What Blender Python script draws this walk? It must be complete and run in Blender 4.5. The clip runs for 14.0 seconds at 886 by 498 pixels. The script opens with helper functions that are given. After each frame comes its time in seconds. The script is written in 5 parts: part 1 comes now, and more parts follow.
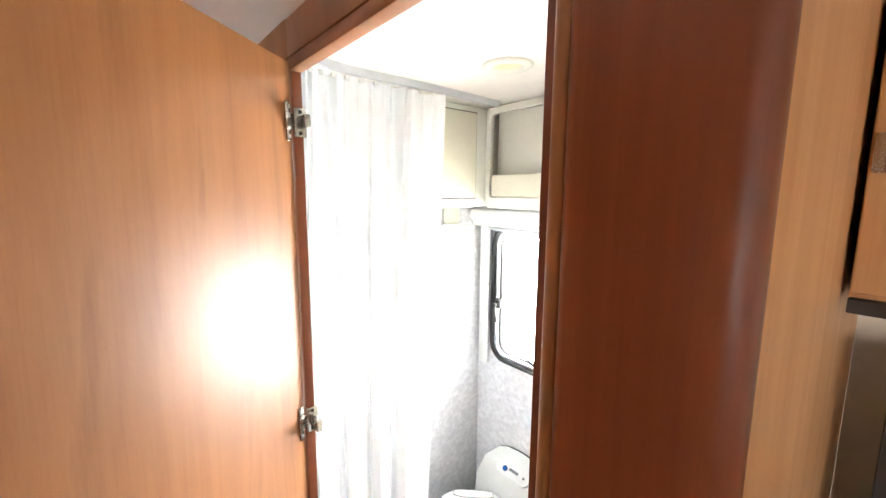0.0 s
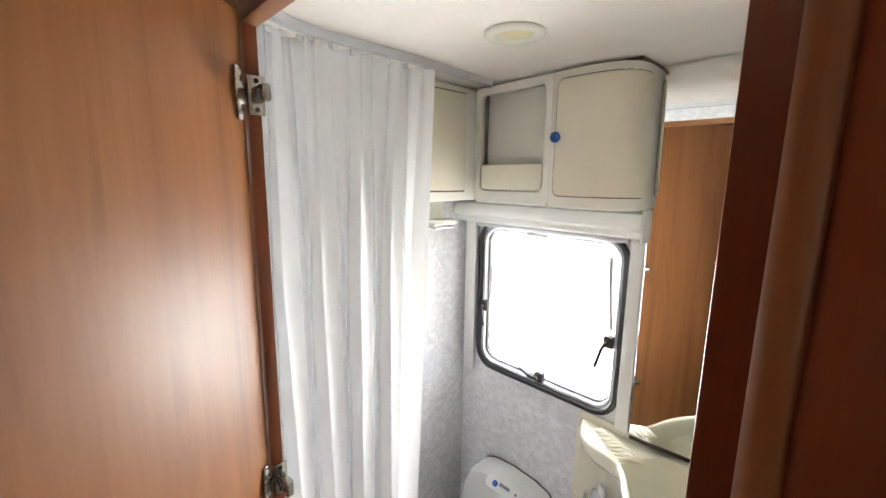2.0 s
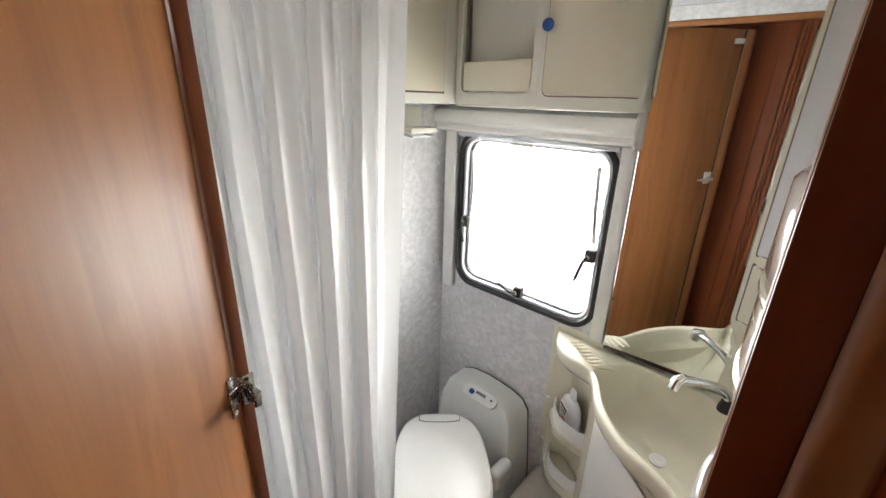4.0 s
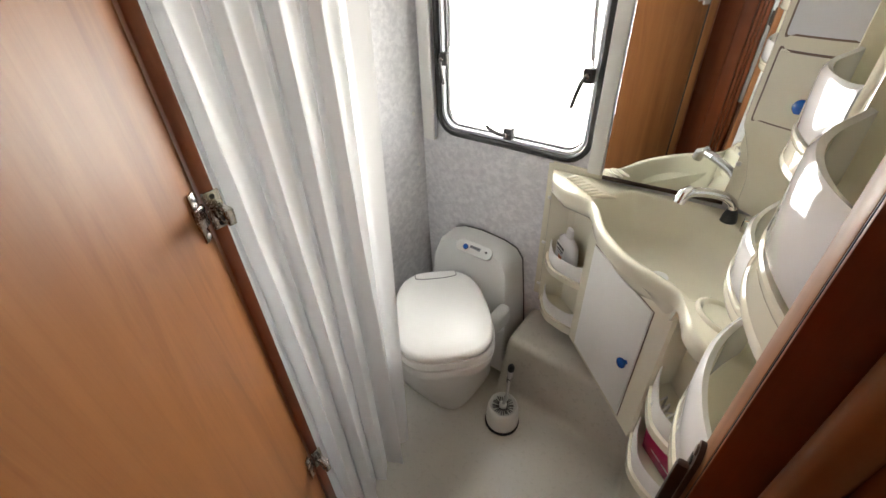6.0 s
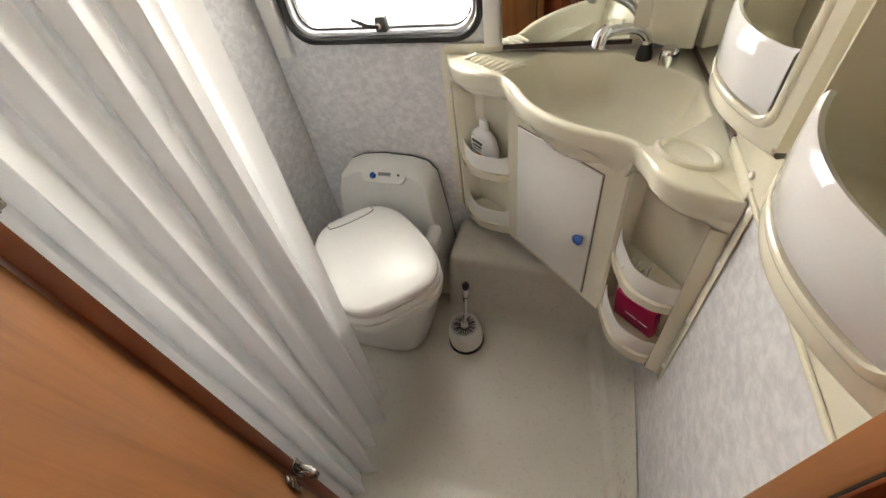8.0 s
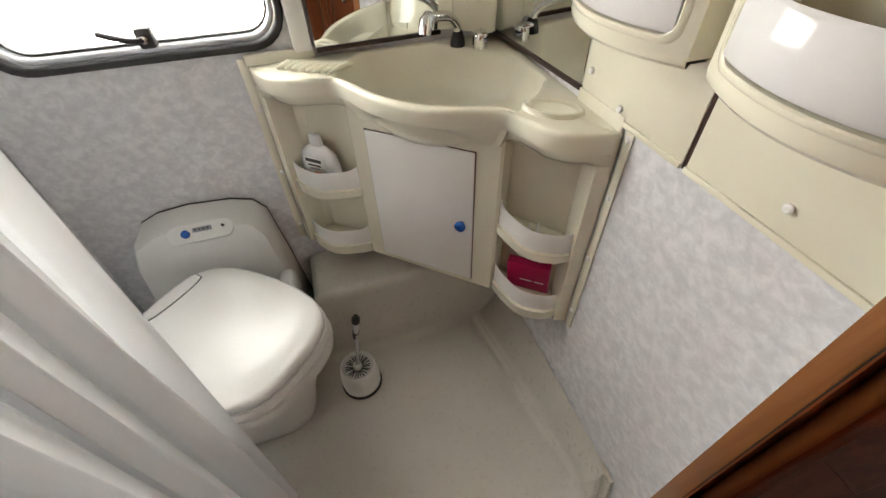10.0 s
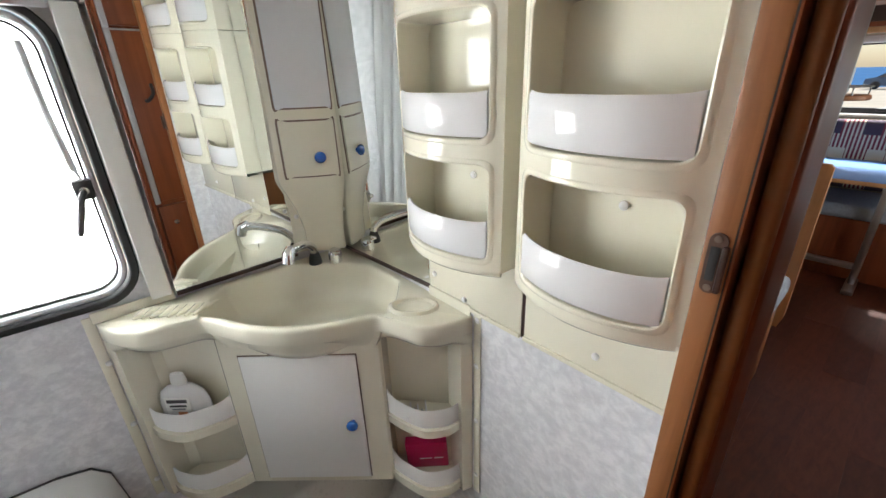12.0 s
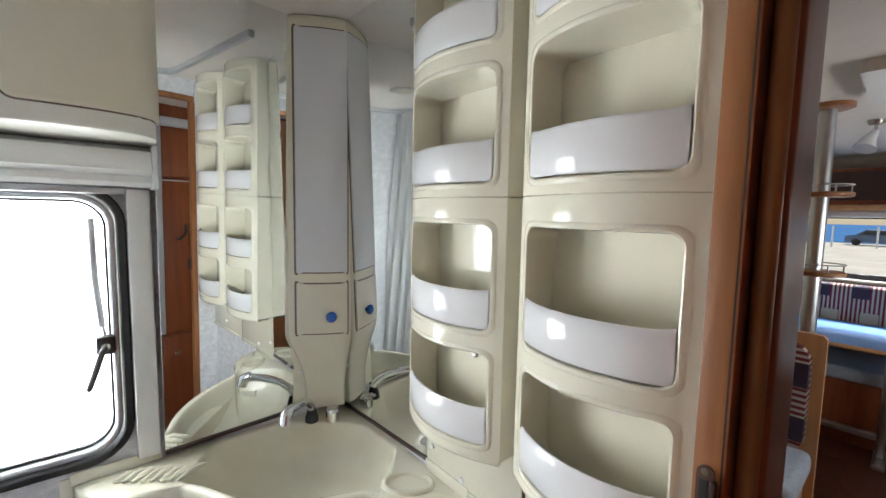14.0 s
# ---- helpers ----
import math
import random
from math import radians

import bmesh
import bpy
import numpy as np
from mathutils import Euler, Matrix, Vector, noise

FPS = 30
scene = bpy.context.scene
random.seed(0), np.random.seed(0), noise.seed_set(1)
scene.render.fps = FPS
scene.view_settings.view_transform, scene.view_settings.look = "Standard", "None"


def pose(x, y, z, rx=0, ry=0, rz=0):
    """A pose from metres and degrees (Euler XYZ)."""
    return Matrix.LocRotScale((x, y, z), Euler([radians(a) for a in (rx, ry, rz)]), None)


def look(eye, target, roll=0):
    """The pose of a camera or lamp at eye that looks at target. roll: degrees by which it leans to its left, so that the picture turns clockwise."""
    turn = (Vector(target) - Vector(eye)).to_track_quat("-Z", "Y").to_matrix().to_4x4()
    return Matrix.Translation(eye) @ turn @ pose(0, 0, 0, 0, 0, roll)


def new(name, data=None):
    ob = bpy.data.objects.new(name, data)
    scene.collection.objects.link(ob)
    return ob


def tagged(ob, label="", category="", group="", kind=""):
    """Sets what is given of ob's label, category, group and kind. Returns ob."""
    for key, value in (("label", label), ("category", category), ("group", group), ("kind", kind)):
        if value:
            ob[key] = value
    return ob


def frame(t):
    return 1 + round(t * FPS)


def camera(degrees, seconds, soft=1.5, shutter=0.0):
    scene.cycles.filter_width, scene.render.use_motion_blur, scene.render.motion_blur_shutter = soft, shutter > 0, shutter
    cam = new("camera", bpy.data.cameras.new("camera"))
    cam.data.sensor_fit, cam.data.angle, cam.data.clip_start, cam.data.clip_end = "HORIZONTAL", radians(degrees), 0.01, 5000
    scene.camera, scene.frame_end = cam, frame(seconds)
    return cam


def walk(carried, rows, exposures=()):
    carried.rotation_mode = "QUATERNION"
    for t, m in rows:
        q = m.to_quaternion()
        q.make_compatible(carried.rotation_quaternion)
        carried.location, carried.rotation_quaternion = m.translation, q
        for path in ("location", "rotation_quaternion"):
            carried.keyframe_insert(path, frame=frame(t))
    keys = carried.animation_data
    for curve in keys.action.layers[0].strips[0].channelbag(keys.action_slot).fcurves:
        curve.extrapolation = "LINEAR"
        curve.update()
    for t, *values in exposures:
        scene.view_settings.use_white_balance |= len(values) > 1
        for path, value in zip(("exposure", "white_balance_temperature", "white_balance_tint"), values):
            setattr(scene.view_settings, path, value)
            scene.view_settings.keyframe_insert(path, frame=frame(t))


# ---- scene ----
cam = camera(94.8, 14.0)
PATH = [
    (0, (0.122, -0.334, 1.668), (-1.409, 0.922, 1.386), 0.4),
    (0.5, (0.112, -0.315, 1.68), (-1.433, 0.914, 1.36), 0.6),
    (1, (0.073, -0.308, 1.672), (-1.445, 0.952, 1.345), 0.6),
    (1.5, (0.01, -0.294, 1.675), (-1.46, 1.024, 1.353), 0.6),
    (2, (-0.048, -0.266, 1.683), (-1.467, 1.102, 1.34), 0.7),
    (2.5, (-0.092, -0.242, 1.696), (-1.447, 1.174, 1.299), 0.9),
    (5, (-0.087, -0.216, 1.544), (-1.291, 1.069, 0.595), 0.6),
    (5.5, (-0.111, -0.215, 1.501), (-1.243, 1.043, 0.43), -0.5),
    (6, (-0.127, -0.219, 1.455), (-1.173, 1.037, 0.302), -2.5),
    (6.5, (-0.128, -0.209, 1.433), (-1.093, 1.022, 0.186), -6.3),
    (7, (-0.148, -0.19, 1.407), (-1.005, 1.027, 0.072), -9.8),
    (7.2, (-0.172, -0.187, 1.395), (-0.967, 1.029, 0.02), -10.7),
    (9.3, (-0.38, -0.111, 1.241), (-0.405, 1.234, -0.239), -4.8),
    (9.5, (-0.406, -0.117, 1.235), (-0.317, 1.239, -0.233), -3.8),
    (10, (-0.467, -0.114, 1.247), (-0.068, 1.258, -0.153), -1.8),
    (10.5, (-0.51, -0.108, 1.248), (0.19, 1.242, -0.051), -1.0),
    (11, (-0.514, -0.131, 1.293), (0.433, 1.212, 0.153), -1.5),
    (11.5, (-0.524, -0.134, 1.34), (0.575, 1.225, 0.368), -1.9),
    (12, (-0.532, -0.139, 1.375), (0.67, 1.258, 0.598), -1.8),
    (12.5, (-0.537, -0.147, 1.411), (0.726, 1.29, 0.827), -1.2),
    (13, (-0.545, -0.153, 1.435), (0.75, 1.315, 1.027), -0.3),
    (13.5, (-0.555, -0.158, 1.458), (0.752, 1.332, 1.185), 0.4),
    (14, (-0.554, -0.161, 1.478), (0.74, 1.354, 1.306), 1.1),
]
walk(cam, [(t, look(eye, target, roll)) for t, eye, target, roll in PATH],
     [(0, 1.62, 6450, 8), (0.4, 1.5, 6400, 8), (0.8, 1.3, 6450, 9), (1.2, 0.98, 6500, 10), (1.6, 0.66, 6500, 10), (2.5, 0.22, 6600, 10), (5, 0.03, 6650, 10), (7, 0.13, 7200, 10), (9.5, -0.13, 7350, 10), (10.5, 0.0, 6500, 9), (11.5, 0.0, 6350, 9), (13, -0.28, 6150, 8), (14, -0.26, 6100, 8)])

# ---- light and exposure ----
world = bpy.data.worlds.new("sky")
scene.world = world
world.use_nodes = True
wn = world.node_tree.nodes
sky = wn.new("ShaderNodeTexSky")
sky.sky_type, sky.sun_disc = "NISHITA", False
sky.sun_elevation, sky.sun_rotation = radians(52.8), radians(99.5)
world.node_tree.links.new(sky.outputs[0], wn["Background"].inputs[0])
wn["Background"].inputs[1].default_value = 0.12


def lamp(name, kind, m, energy, colour=(1, 1, 1), size=0.5, size_y=0.5):
    data = bpy.data.lights.new(name, kind)
    data.energy, data.color = energy, colour
    if kind == "AREA":
        data.shape, data.size, data.size_y = "RECTANGLE", size, size_y
    else:
        data.angle = radians(0.6)
    ob = new(name, data)
    ob.matrix_world = m
    return ob


lamp("sun", "SUN", look((0, 0, 8), (-6.0, 1.0, 0.0)), 5.0, (1.0, 0.95, 0.88))
bath = lamp("bath_window_light", "AREA", look((-0.98, 1.50, 1.30), (-0.15, 0.1, 1.02)), 150.0, (1.0, 1.0, 0.985), 2.2, 2.0)
bath.data.spread = radians(172)
lamp("front_window_light", "AREA", look((4.9, -0.1, 2.75), (2.6, -0.1, 0.6)), 190.0, (1.0, 0.99, 0.97), 1.6, 0.5)
# two lamps added behind windows out of view, to brighten aisle and bedroom
lamp("unseen_side_window_light", "AREA", look((1.6, -1.36, 1.3), (1.4, 0.3, 1.0)), 10.0, (1.0, 0.99, 0.97), 1.2, 0.5)
lamp("unseen_bedroom_window_light", "AREA", look((-1.7, -1.36, 1.28), (-1.7, 0.0, 0.9)), 6.0, (0.96, 0.98, 1.0), 0.9, 0.5)
lamp("roof_hatch_light", "AREA", look((-1.55, -0.4, 1.94), (-1.55, -0.4, 0.0)), 3.0, (1.0, 1.0, 1.0), 0.34, 0.5)


# ---- materials ----
def nodes_of(name):
    m = bpy.data.materials.new(name)
    m.use_nodes = True
    nt = m.node_tree
    return m, nt, nt.nodes["Principled BSDF"]


def coords(nt, scale=(1, 1, 1), rot=(0, 0, 0)):
    tc = nt.nodes.new("ShaderNodeTexCoord")
    mp = nt.nodes.new("ShaderNodeMapping")
    mp.inputs["Scale"].default_value = scale
    mp.inputs["Rotation"].default_value = rot
    nt.links.new(tc.outputs["Object"], mp.inputs["Vector"])
    return mp.outputs["Vector"]


def noise_of(nt, vec, scale, detail=4.0, rough=0.55, distortion=0.0):
    n = nt.nodes.new("ShaderNodeTexNoise")
    n.inputs["Scale"].default_value, n.inputs["Detail"].default_value = scale, detail
    n.inputs["Roughness"].default_value, n.inputs["Distortion"].default_value = rough, distortion
    nt.links.new(vec, n.inputs["Vector"])
    return n.outputs["Fac"]


def ramp(nt, fac, stops):
    r = nt.nodes.new("ShaderNodeValToRGB")
    while len(r.color_ramp.elements) < len(stops):
        r.color_ramp.elements.new(0.5)
    for e, (p, c) in zip(r.color_ramp.elements, stops):
        e.position, e.color = p, (*c, 1)
    nt.links.new(fac, r.inputs["Fac"])
    return r.outputs["Color"]


def bump(nt, bsdf, height, strength, distance=0.002):
    b = nt.nodes.new("ShaderNodeBump")
    b.inputs["Strength"].default_value, b.inputs["Distance"].default_value = strength, distance
    nt.links.new(height, b.inputs["Height"])
    nt.links.new(b.outputs["Normal"], bsdf.inputs["Normal"])


def blend(nt, fac, a, b, kind="MIX"):
    mx = nt.nodes.new("ShaderNodeMix")
    mx.data_type, mx.blend_type = "RGBA", kind
    if isinstance(fac, float):
        mx.inputs[0].default_value = fac
    else:
        nt.links.new(fac, mx.inputs[0])
    nt.links.new(a, mx.inputs[6])
    nt.links.new(b, mx.inputs[7])
    return mx.outputs[2]


def shade(c, k):
    return tuple(min(1.0, v * k) for v in c)


def plain(name, base, rough=0.4, metal=0.0, vary=0.06, scale=9.0, bumps=0.04, coat=0.0):
    m, nt, b = nodes_of(name)
    v = coords(nt)
    f = noise_of(nt, v, scale, 5.0)
    nt.links.new(ramp(nt, f, [(0.3, shade(base, 1 - vary)), (0.7, shade(base, 1 + vary))]), b.inputs["Base Color"])
    b.inputs["Metallic"].default_value = metal
    g = noise_of(nt, v, scale * 14, 3.0)
    mr = nt.nodes.new("ShaderNodeMapRange")
    mr.inputs["To Min"].default_value, mr.inputs["To Max"].default_value = rough * 0.85, min(1.0, rough * 1.18)
    nt.links.new(g, mr.inputs["Value"])
    nt.links.new(mr.outputs[0], b.inputs["Roughness"])
    b.inputs["Coat Weight"].default_value = coat
    if bumps:
        bump(nt, b, g, bumps, 0.001)
    return m


def wood(name, dark, mid, light, along="z", rough=0.46, coat=0.06, flame=0.0):
    m, nt, b = nodes_of(name)
    k = {"z": (1, 1, 0.055), "x": (0.055, 1, 1), "y": (1, 0.055, 1)}[along]
    v = coords(nt, k)
    wide = noise_of(nt, v, 6.0, 3.0, 0.5, 2.4)
    fine = noise_of(nt, v, 70.0, 5.0, 0.65, 0.3)
    pores = noise_of(nt, coords(nt, tuple(1.0 if a == 1 else 0.02 for a in k)), 260.0, 2.0, 0.6)
    c1 = ramp(nt, wide, [(0.28, dark), (0.5, mid), (0.74, light)])
    c2 = ramp(nt, fine, [(0.3, shade(mid, 0.86)), (0.68, shade(light, 1.02))])
    c3 = ramp(nt, pores, [(0.36, (0.82, 0.78, 0.74)), (0.5, (1, 1, 1))])
    col = blend(nt, 0.20, c1, c2)
    col = blend(nt, 0.26, col, c3, "MULTIPLY")
    if flame:
        slow = tuple(1.0 if a == 1 else 0.13 for a in k)
        veins = noise_of(nt, coords(nt, slow, (0.06, 0.1, 0.0)), 9.0, 6.0, 0.62, 1.6)
        c4 = ramp(nt, veins, [(0.36, (0.74, 0.70, 0.66)), (0.47, (1, 1, 1)), (0.55, (0.94, 0.92, 0.90)), (0.64, (1.0, 1.0, 1.0))])
        col = blend(nt, flame, col, c4, "MULTIPLY")
    nt.links.new(col, b.inputs["Base Color"])
    b.inputs["Roughness"].default_value = rough
    b.inputs["Specular IOR Level"].default_value = 0.35
    b.inputs["Coat Weight"].default_value, b.inputs["Coat Roughness"].default_value = coat, 0.35
    bump(nt, b, fine, 0.06, 0.001)
    return m


WOOD_D, WOOD_M, WOOD_L = (0.235, 0.092, 0.031), (0.295, 0.122, 0.044), (0.35, 0.155, 0.06)
wood_v = wood("cherry_laminate_upright", WOOD_D, WOOD_M, WOOD_L, "z")
wood_x = wood("cherry_laminate_lengthwise", WOOD_D, WOOD_M, WOOD_L, "x")
wood_y = wood("cherry_laminate_crosswise", WOOD_D, WOOD_M, WOOD_L, "y")
wood_leaf = wood("cherry_door_laminate", (0.225, 0.085, 0.027), (0.295, 0.118, 0.04), (0.355, 0.152, 0.055), "z", 0.42, 0.0, 0.7)
wood_leaf.node_tree.nodes["Principled BSDF"].inputs["Specular IOR Level"].default_value = 0.5
wood_red = wood("cherry_trim", (0.155, 0.039, 0.014), (0.215, 0.057, 0.020), (0.27, 0.080, 0.029), "z", 0.34, 0.12)
wood_light = wood("pear_laminate_upright", (0.46, 0.22, 0.088), (0.55, 0.285, 0.122), (0.62, 0.345, 0.16), "z")
wood_cab = wood("pear_laminate_crosswise", (0.40, 0.205, 0.085), (0.49, 0.27, 0.12), (0.56, 0.325, 0.155), "y", 0.42, 0.1)
cream = plain("cream_gloss_plastic", (0.80, 0.77, 0.63), 0.09, 0, 0.02, 4.0, 0.015, 0.5)
cream_dull = plain("cream_panel", (0.78, 0.74, 0.60), 0.42, 0, 0.03, 4.0, 0.02)
ivory = plain("ivory_plastic", (0.80, 0.79, 0.71), 0.3, 0, 0.02, 5.0, 0.02, 0.2)
white_gloss = plain("white_gloss_plastic", (0.78, 0.78, 0.785), 0.07, 0, 0.015, 5.0, 0.01, 0.5)
lid_white = plain("toilet_lid_plastic", (0.80, 0.80, 0.785), 0.24, 0, 0.01, 3.0, 0.0)
white_soft = plain("white_plastic", (0.80, 0.80, 0.775), 0.34, 0, 0.02, 6.0, 0.03)
grey_white = plain("toilet_grey_plastic", (0.72, 0.73, 0.715), 0.36, 0, 0.03, 7.0, 0.04)
tray_grey = plain("shower_tray_plastic", (0.63, 0.61, 0.545), 0.28, 0, 0.04, 5.0, 0.05)
ceiling_mat = plain("ceiling_board", (0.86, 0.82, 0.77), 0.6, 0, 0.025, 14.0, 0.12)
chrome = plain("chrome", (0.82, 0.83, 0.85), 0.09, 1.0, 0.02, 8.0, 0.0)
nickel = plain("nickel_plated_steel", (0.44, 0.42, 0.39), 0.26, 1.0, 0.1, 30.0, 0.03)
steel = plain("brushed_steel", (0.55, 0.56, 0.57), 0.3, 1.0, 0.06, 30.0, 0.05)
dark_steel = plain("grey_painted_steel", (0.55, 0.56, 0.57), 0.45, 0.2, 0.06, 30.0, 0.03)
alu = plain("grey_aluminium", (0.62, 0.64, 0.67), 0.35, 0.6, 0.04, 12.0, 0.02)
black = plain("black_rubber", (0.018, 0.018, 0.02), 0.5, 0, 0.2, 40.0, 0.08)
dark_plastic = plain("dark_plastic", (0.035, 0.033, 0.035), 0.35, 0, 0.15, 20.0, 0.03)
bronze = plain("bronzed_metal", (0.20, 0.15, 0.12), 0.35, 0.8, 0.15, 20.0, 0.03)
plate_metal = plain("dark_bronzed_plate", (0.10, 0.055, 0.04), 0.4, 0.45, 0.2, 30.0, 0.04)
brown_plastic = plain("dark_brown_plastic", (0.045, 0.022, 0.018), 0.3, 0, 0.1, 20.0, 0.03)
blue = plain("blue_plastic", (0.012, 0.10, 0.42), 0.18, 0, 0.05, 20.0, 0.0, 0.5)
pink = plain("crimson_card", (0.42, 0.005, 0.075), 0.4, 0, 0.05, 20.0, 0.02)
off_black = plain("charcoal_print", (0.05, 0.05, 0.055), 0.5, 0, 0.1, 20.0, 0.0)
orange = plain("orange_print", (0.75, 0.28, 0.12), 0.5, 0, 0.05, 20.0, 0.0)
grey_print = plain("grey_print", (0.25, 0.27, 0.30), 0.5, 0, 0.05, 20.0, 0.0)
yellowed = plain("yellowed_lens", (0.72, 0.66, 0.42), 0.3, 0, 0.06, 14.0, 0.02)
# the tabletop's blue is sky reflection put into the base colour
table_sky_blue = plain("tabletop_with_sky_reflection_colour", (0.10, 0.25, 0.56), 0.4, 0, 0.06, 20.0, 0.02)
seat_grey = plain("blue_grey_upholstery", (0.33, 0.36, 0.41), 0.85, 0, 0.12, 60.0, 0.3)
beige_wall = plain("beige_wall_board", (0.62, 0.57, 0.47), 0.6, 0, 0.04, 12.0, 0.1)
sand = plain("pale_sand", (0.62, 0.55, 0.43), 0.95, 0, 0.12, 0.6, 0.5)
sea = plain("blue_sea_water", (0.05, 0.17, 0.38), 0.8, 0, 0.1, 0.05, 0.2)
sea.node_tree.nodes["Principled BSDF"].inputs["Specular IOR Level"].default_value = 0.05
car_paint = plain("dark_blue_car_paint", (0.05, 0.10, 0.20), 0.2, 0.3, 0.1, 3.0, 0.0, 0.8)


def wallpaper():
    m, nt, b = nodes_of("mottled_wallpaper")
    v = coords(nt)
    big = noise_of(nt, coords(nt, (1, 1, 1.2), (0.3, 0.5, 0.2)), 40.0, 4.0, 0.62, 0.35)
    fine = noise_of(nt, v, 120.0, 3.0, 0.6, 0.4)
    c1 = ramp(nt, big, [(0.37, (0.58, 0.58, 0.605)), (0.5, (0.69, 0.69, 0.71)), (0.63, (0.82, 0.82, 0.835))])
    c2 = ramp(nt, fine, [(0.35, (0.63, 0.635, 0.66)), (0.65, (0.71, 0.715, 0.74))])
    nt.links.new(blend(nt, 0.35, c1, c2), b.inputs["Base Color"])
    b.inputs["Roughness"].default_value = 0.5
    bump(nt, b, big, 0.16, 0.0015)
    return m


def cloth():
    m, nt, b = nodes_of("white_curtain_cloth")
    v = coords(nt)
    f = noise_of(nt, coords(nt, (1, 1, 0.3)), 30.0, 3.0, 0.55, 1.2)
    b.inputs["Base Color"].default_value = (0.86, 0.87, 0.88, 1)
    b.inputs["Roughness"].default_value = 0.32
    b.inputs["Sheen Weight"].default_value = 0.1
    bump(nt, b, f, 0.10, 0.003)
    tr = nt.nodes.new("ShaderNodeBsdfTranslucent")
    tr.inputs["Color"].default_value = (0.84, 0.85, 0.86, 1)
    mx = nt.nodes.new("ShaderNodeMixShader")
    mx.inputs[0].default_value = 0.24
    nt.links.new(b.outputs[0], mx.inputs[1])
    nt.links.new(tr.outputs[0], mx.inputs[2])
    nt.links.new(mx.outputs[0], nt.nodes["Material Output"].inputs[0])
    return m


def glass():
    m, nt, b = nodes_of("window_acrylic")
    b.inputs["Base Color"].default_value = (1, 1, 1, 1)
    b.inputs["Transmission Weight"].default_value = 1.0
    b.inputs["Roughness"].default_value = 0.02
    b.inputs["IOR"].default_value = 1.05
    return m


def mirror_glass():
    m, nt, b = nodes_of("silvered_mirror")
    b.inputs["Base Color"].default_value = (0.86, 0.88, 0.87, 1)
    b.inputs["Metallic"].default_value = 1.0
    b.inputs["Roughness"].default_value = 0.012
    return m


def glow(name, colour, strength):
    m, nt, b = nodes_of(name)
    b.inputs["Base Color"].default_value = (*colour, 1)
    b.inputs["Emission Color"].default_value = (*colour, 1)
    b.inputs["Emission Strength"].default_value = strength
    return m


def striped(name, axis, stripe, block):
    """Woven cloth: burgundy and cream bars with dark and cream blocks set between them."""
    m, nt, b = nodes_of(name)
    tc = nt.nodes.new("ShaderNodeTexCoord")
    sp = nt.nodes.new("ShaderNodeSeparateXYZ")
    nt.links.new(tc.outputs["Object"], sp.inputs[0])

    def calc(op, a, c):
        n = nt.nodes.new("ShaderNodeMath")
        n.operation = op
        for i, q in enumerate((a, c)):
            if isinstance(q, (int, float)):
                n.inputs[i].default_value = q
            else:
                nt.links.new(q, n.inputs[i])
        return n.outputs[0]

    up = sp.outputs["Z" if axis == "z" else "Y"]
    across = sp.outputs["X" if axis == "z" else "Z"]
    bars = calc("GREATER_THAN", calc("FRACT", calc("MULTIPLY", up, 1 / stripe), 0), 0.48)
    column = calc("FLOOR", calc("MULTIPLY", across, 1 / block), 0)
    odd = calc("GREATER_THAN", calc("FRACT", calc("MULTIPLY", column, 0.5), 0), 0.25)
    shift = calc("MULTIPLY", column, 0.37)
    inset = calc("GREATER_THAN", calc("FRACT", calc("ADD", calc("MULTIPLY", up, 1 / (stripe * 9)), shift), 0), 0.55)
    pick = calc("MULTIPLY", odd, inset)
    fine = noise_of(nt, coords(nt), 500.0, 2.0)
    red = ramp(nt, fine, [(0.3, (0.13, 0.018, 0.032)), (0.7, (0.20, 0.035, 0.055))])
    pale = ramp(nt, fine, [(0.3, (0.46, 0.41, 0.34)), (0.7, (0.58, 0.53, 0.45))])
    navy = ramp(nt, fine, [(0.3, (0.035, 0.022, 0.045)), (0.7, (0.07, 0.045, 0.075))])
    base = blend(nt, bars, pale, red)
    tone = calc("GREATER_THAN", calc("FRACT", calc("MULTIPLY", column, 0.25), 0), 0.5)
    ins = blend(nt, tone, navy, pale)
    nt.links.new(blend(nt, pick, base, ins), b.inputs["Base Color"])
    b.inputs["Roughness"].default_value = 0.9
    bump(nt, b, fine, 0.3, 0.001)
    return m


def quilt():
    m, nt, b = nodes_of("quilted_mattress_cloth")
    v = coords(nt, (1, 1, 0.2))
    w = noise_of(nt, v, 9.0, 1.0, 0.4, 2.5)
    f = noise_of(nt, v, 300.0, 2.0)
    nt.links.new(ramp(nt, w, [(0.3, (0.68, 0.68, 0.69)), (0.7, (0.78, 0.78, 0.78))]), b.inputs["Base Color"])
    b.inputs["Roughness"].default_value = 0.9
    bump(nt, b, blend(nt, 0.2, w, f), 0.7, 0.01)
    return m


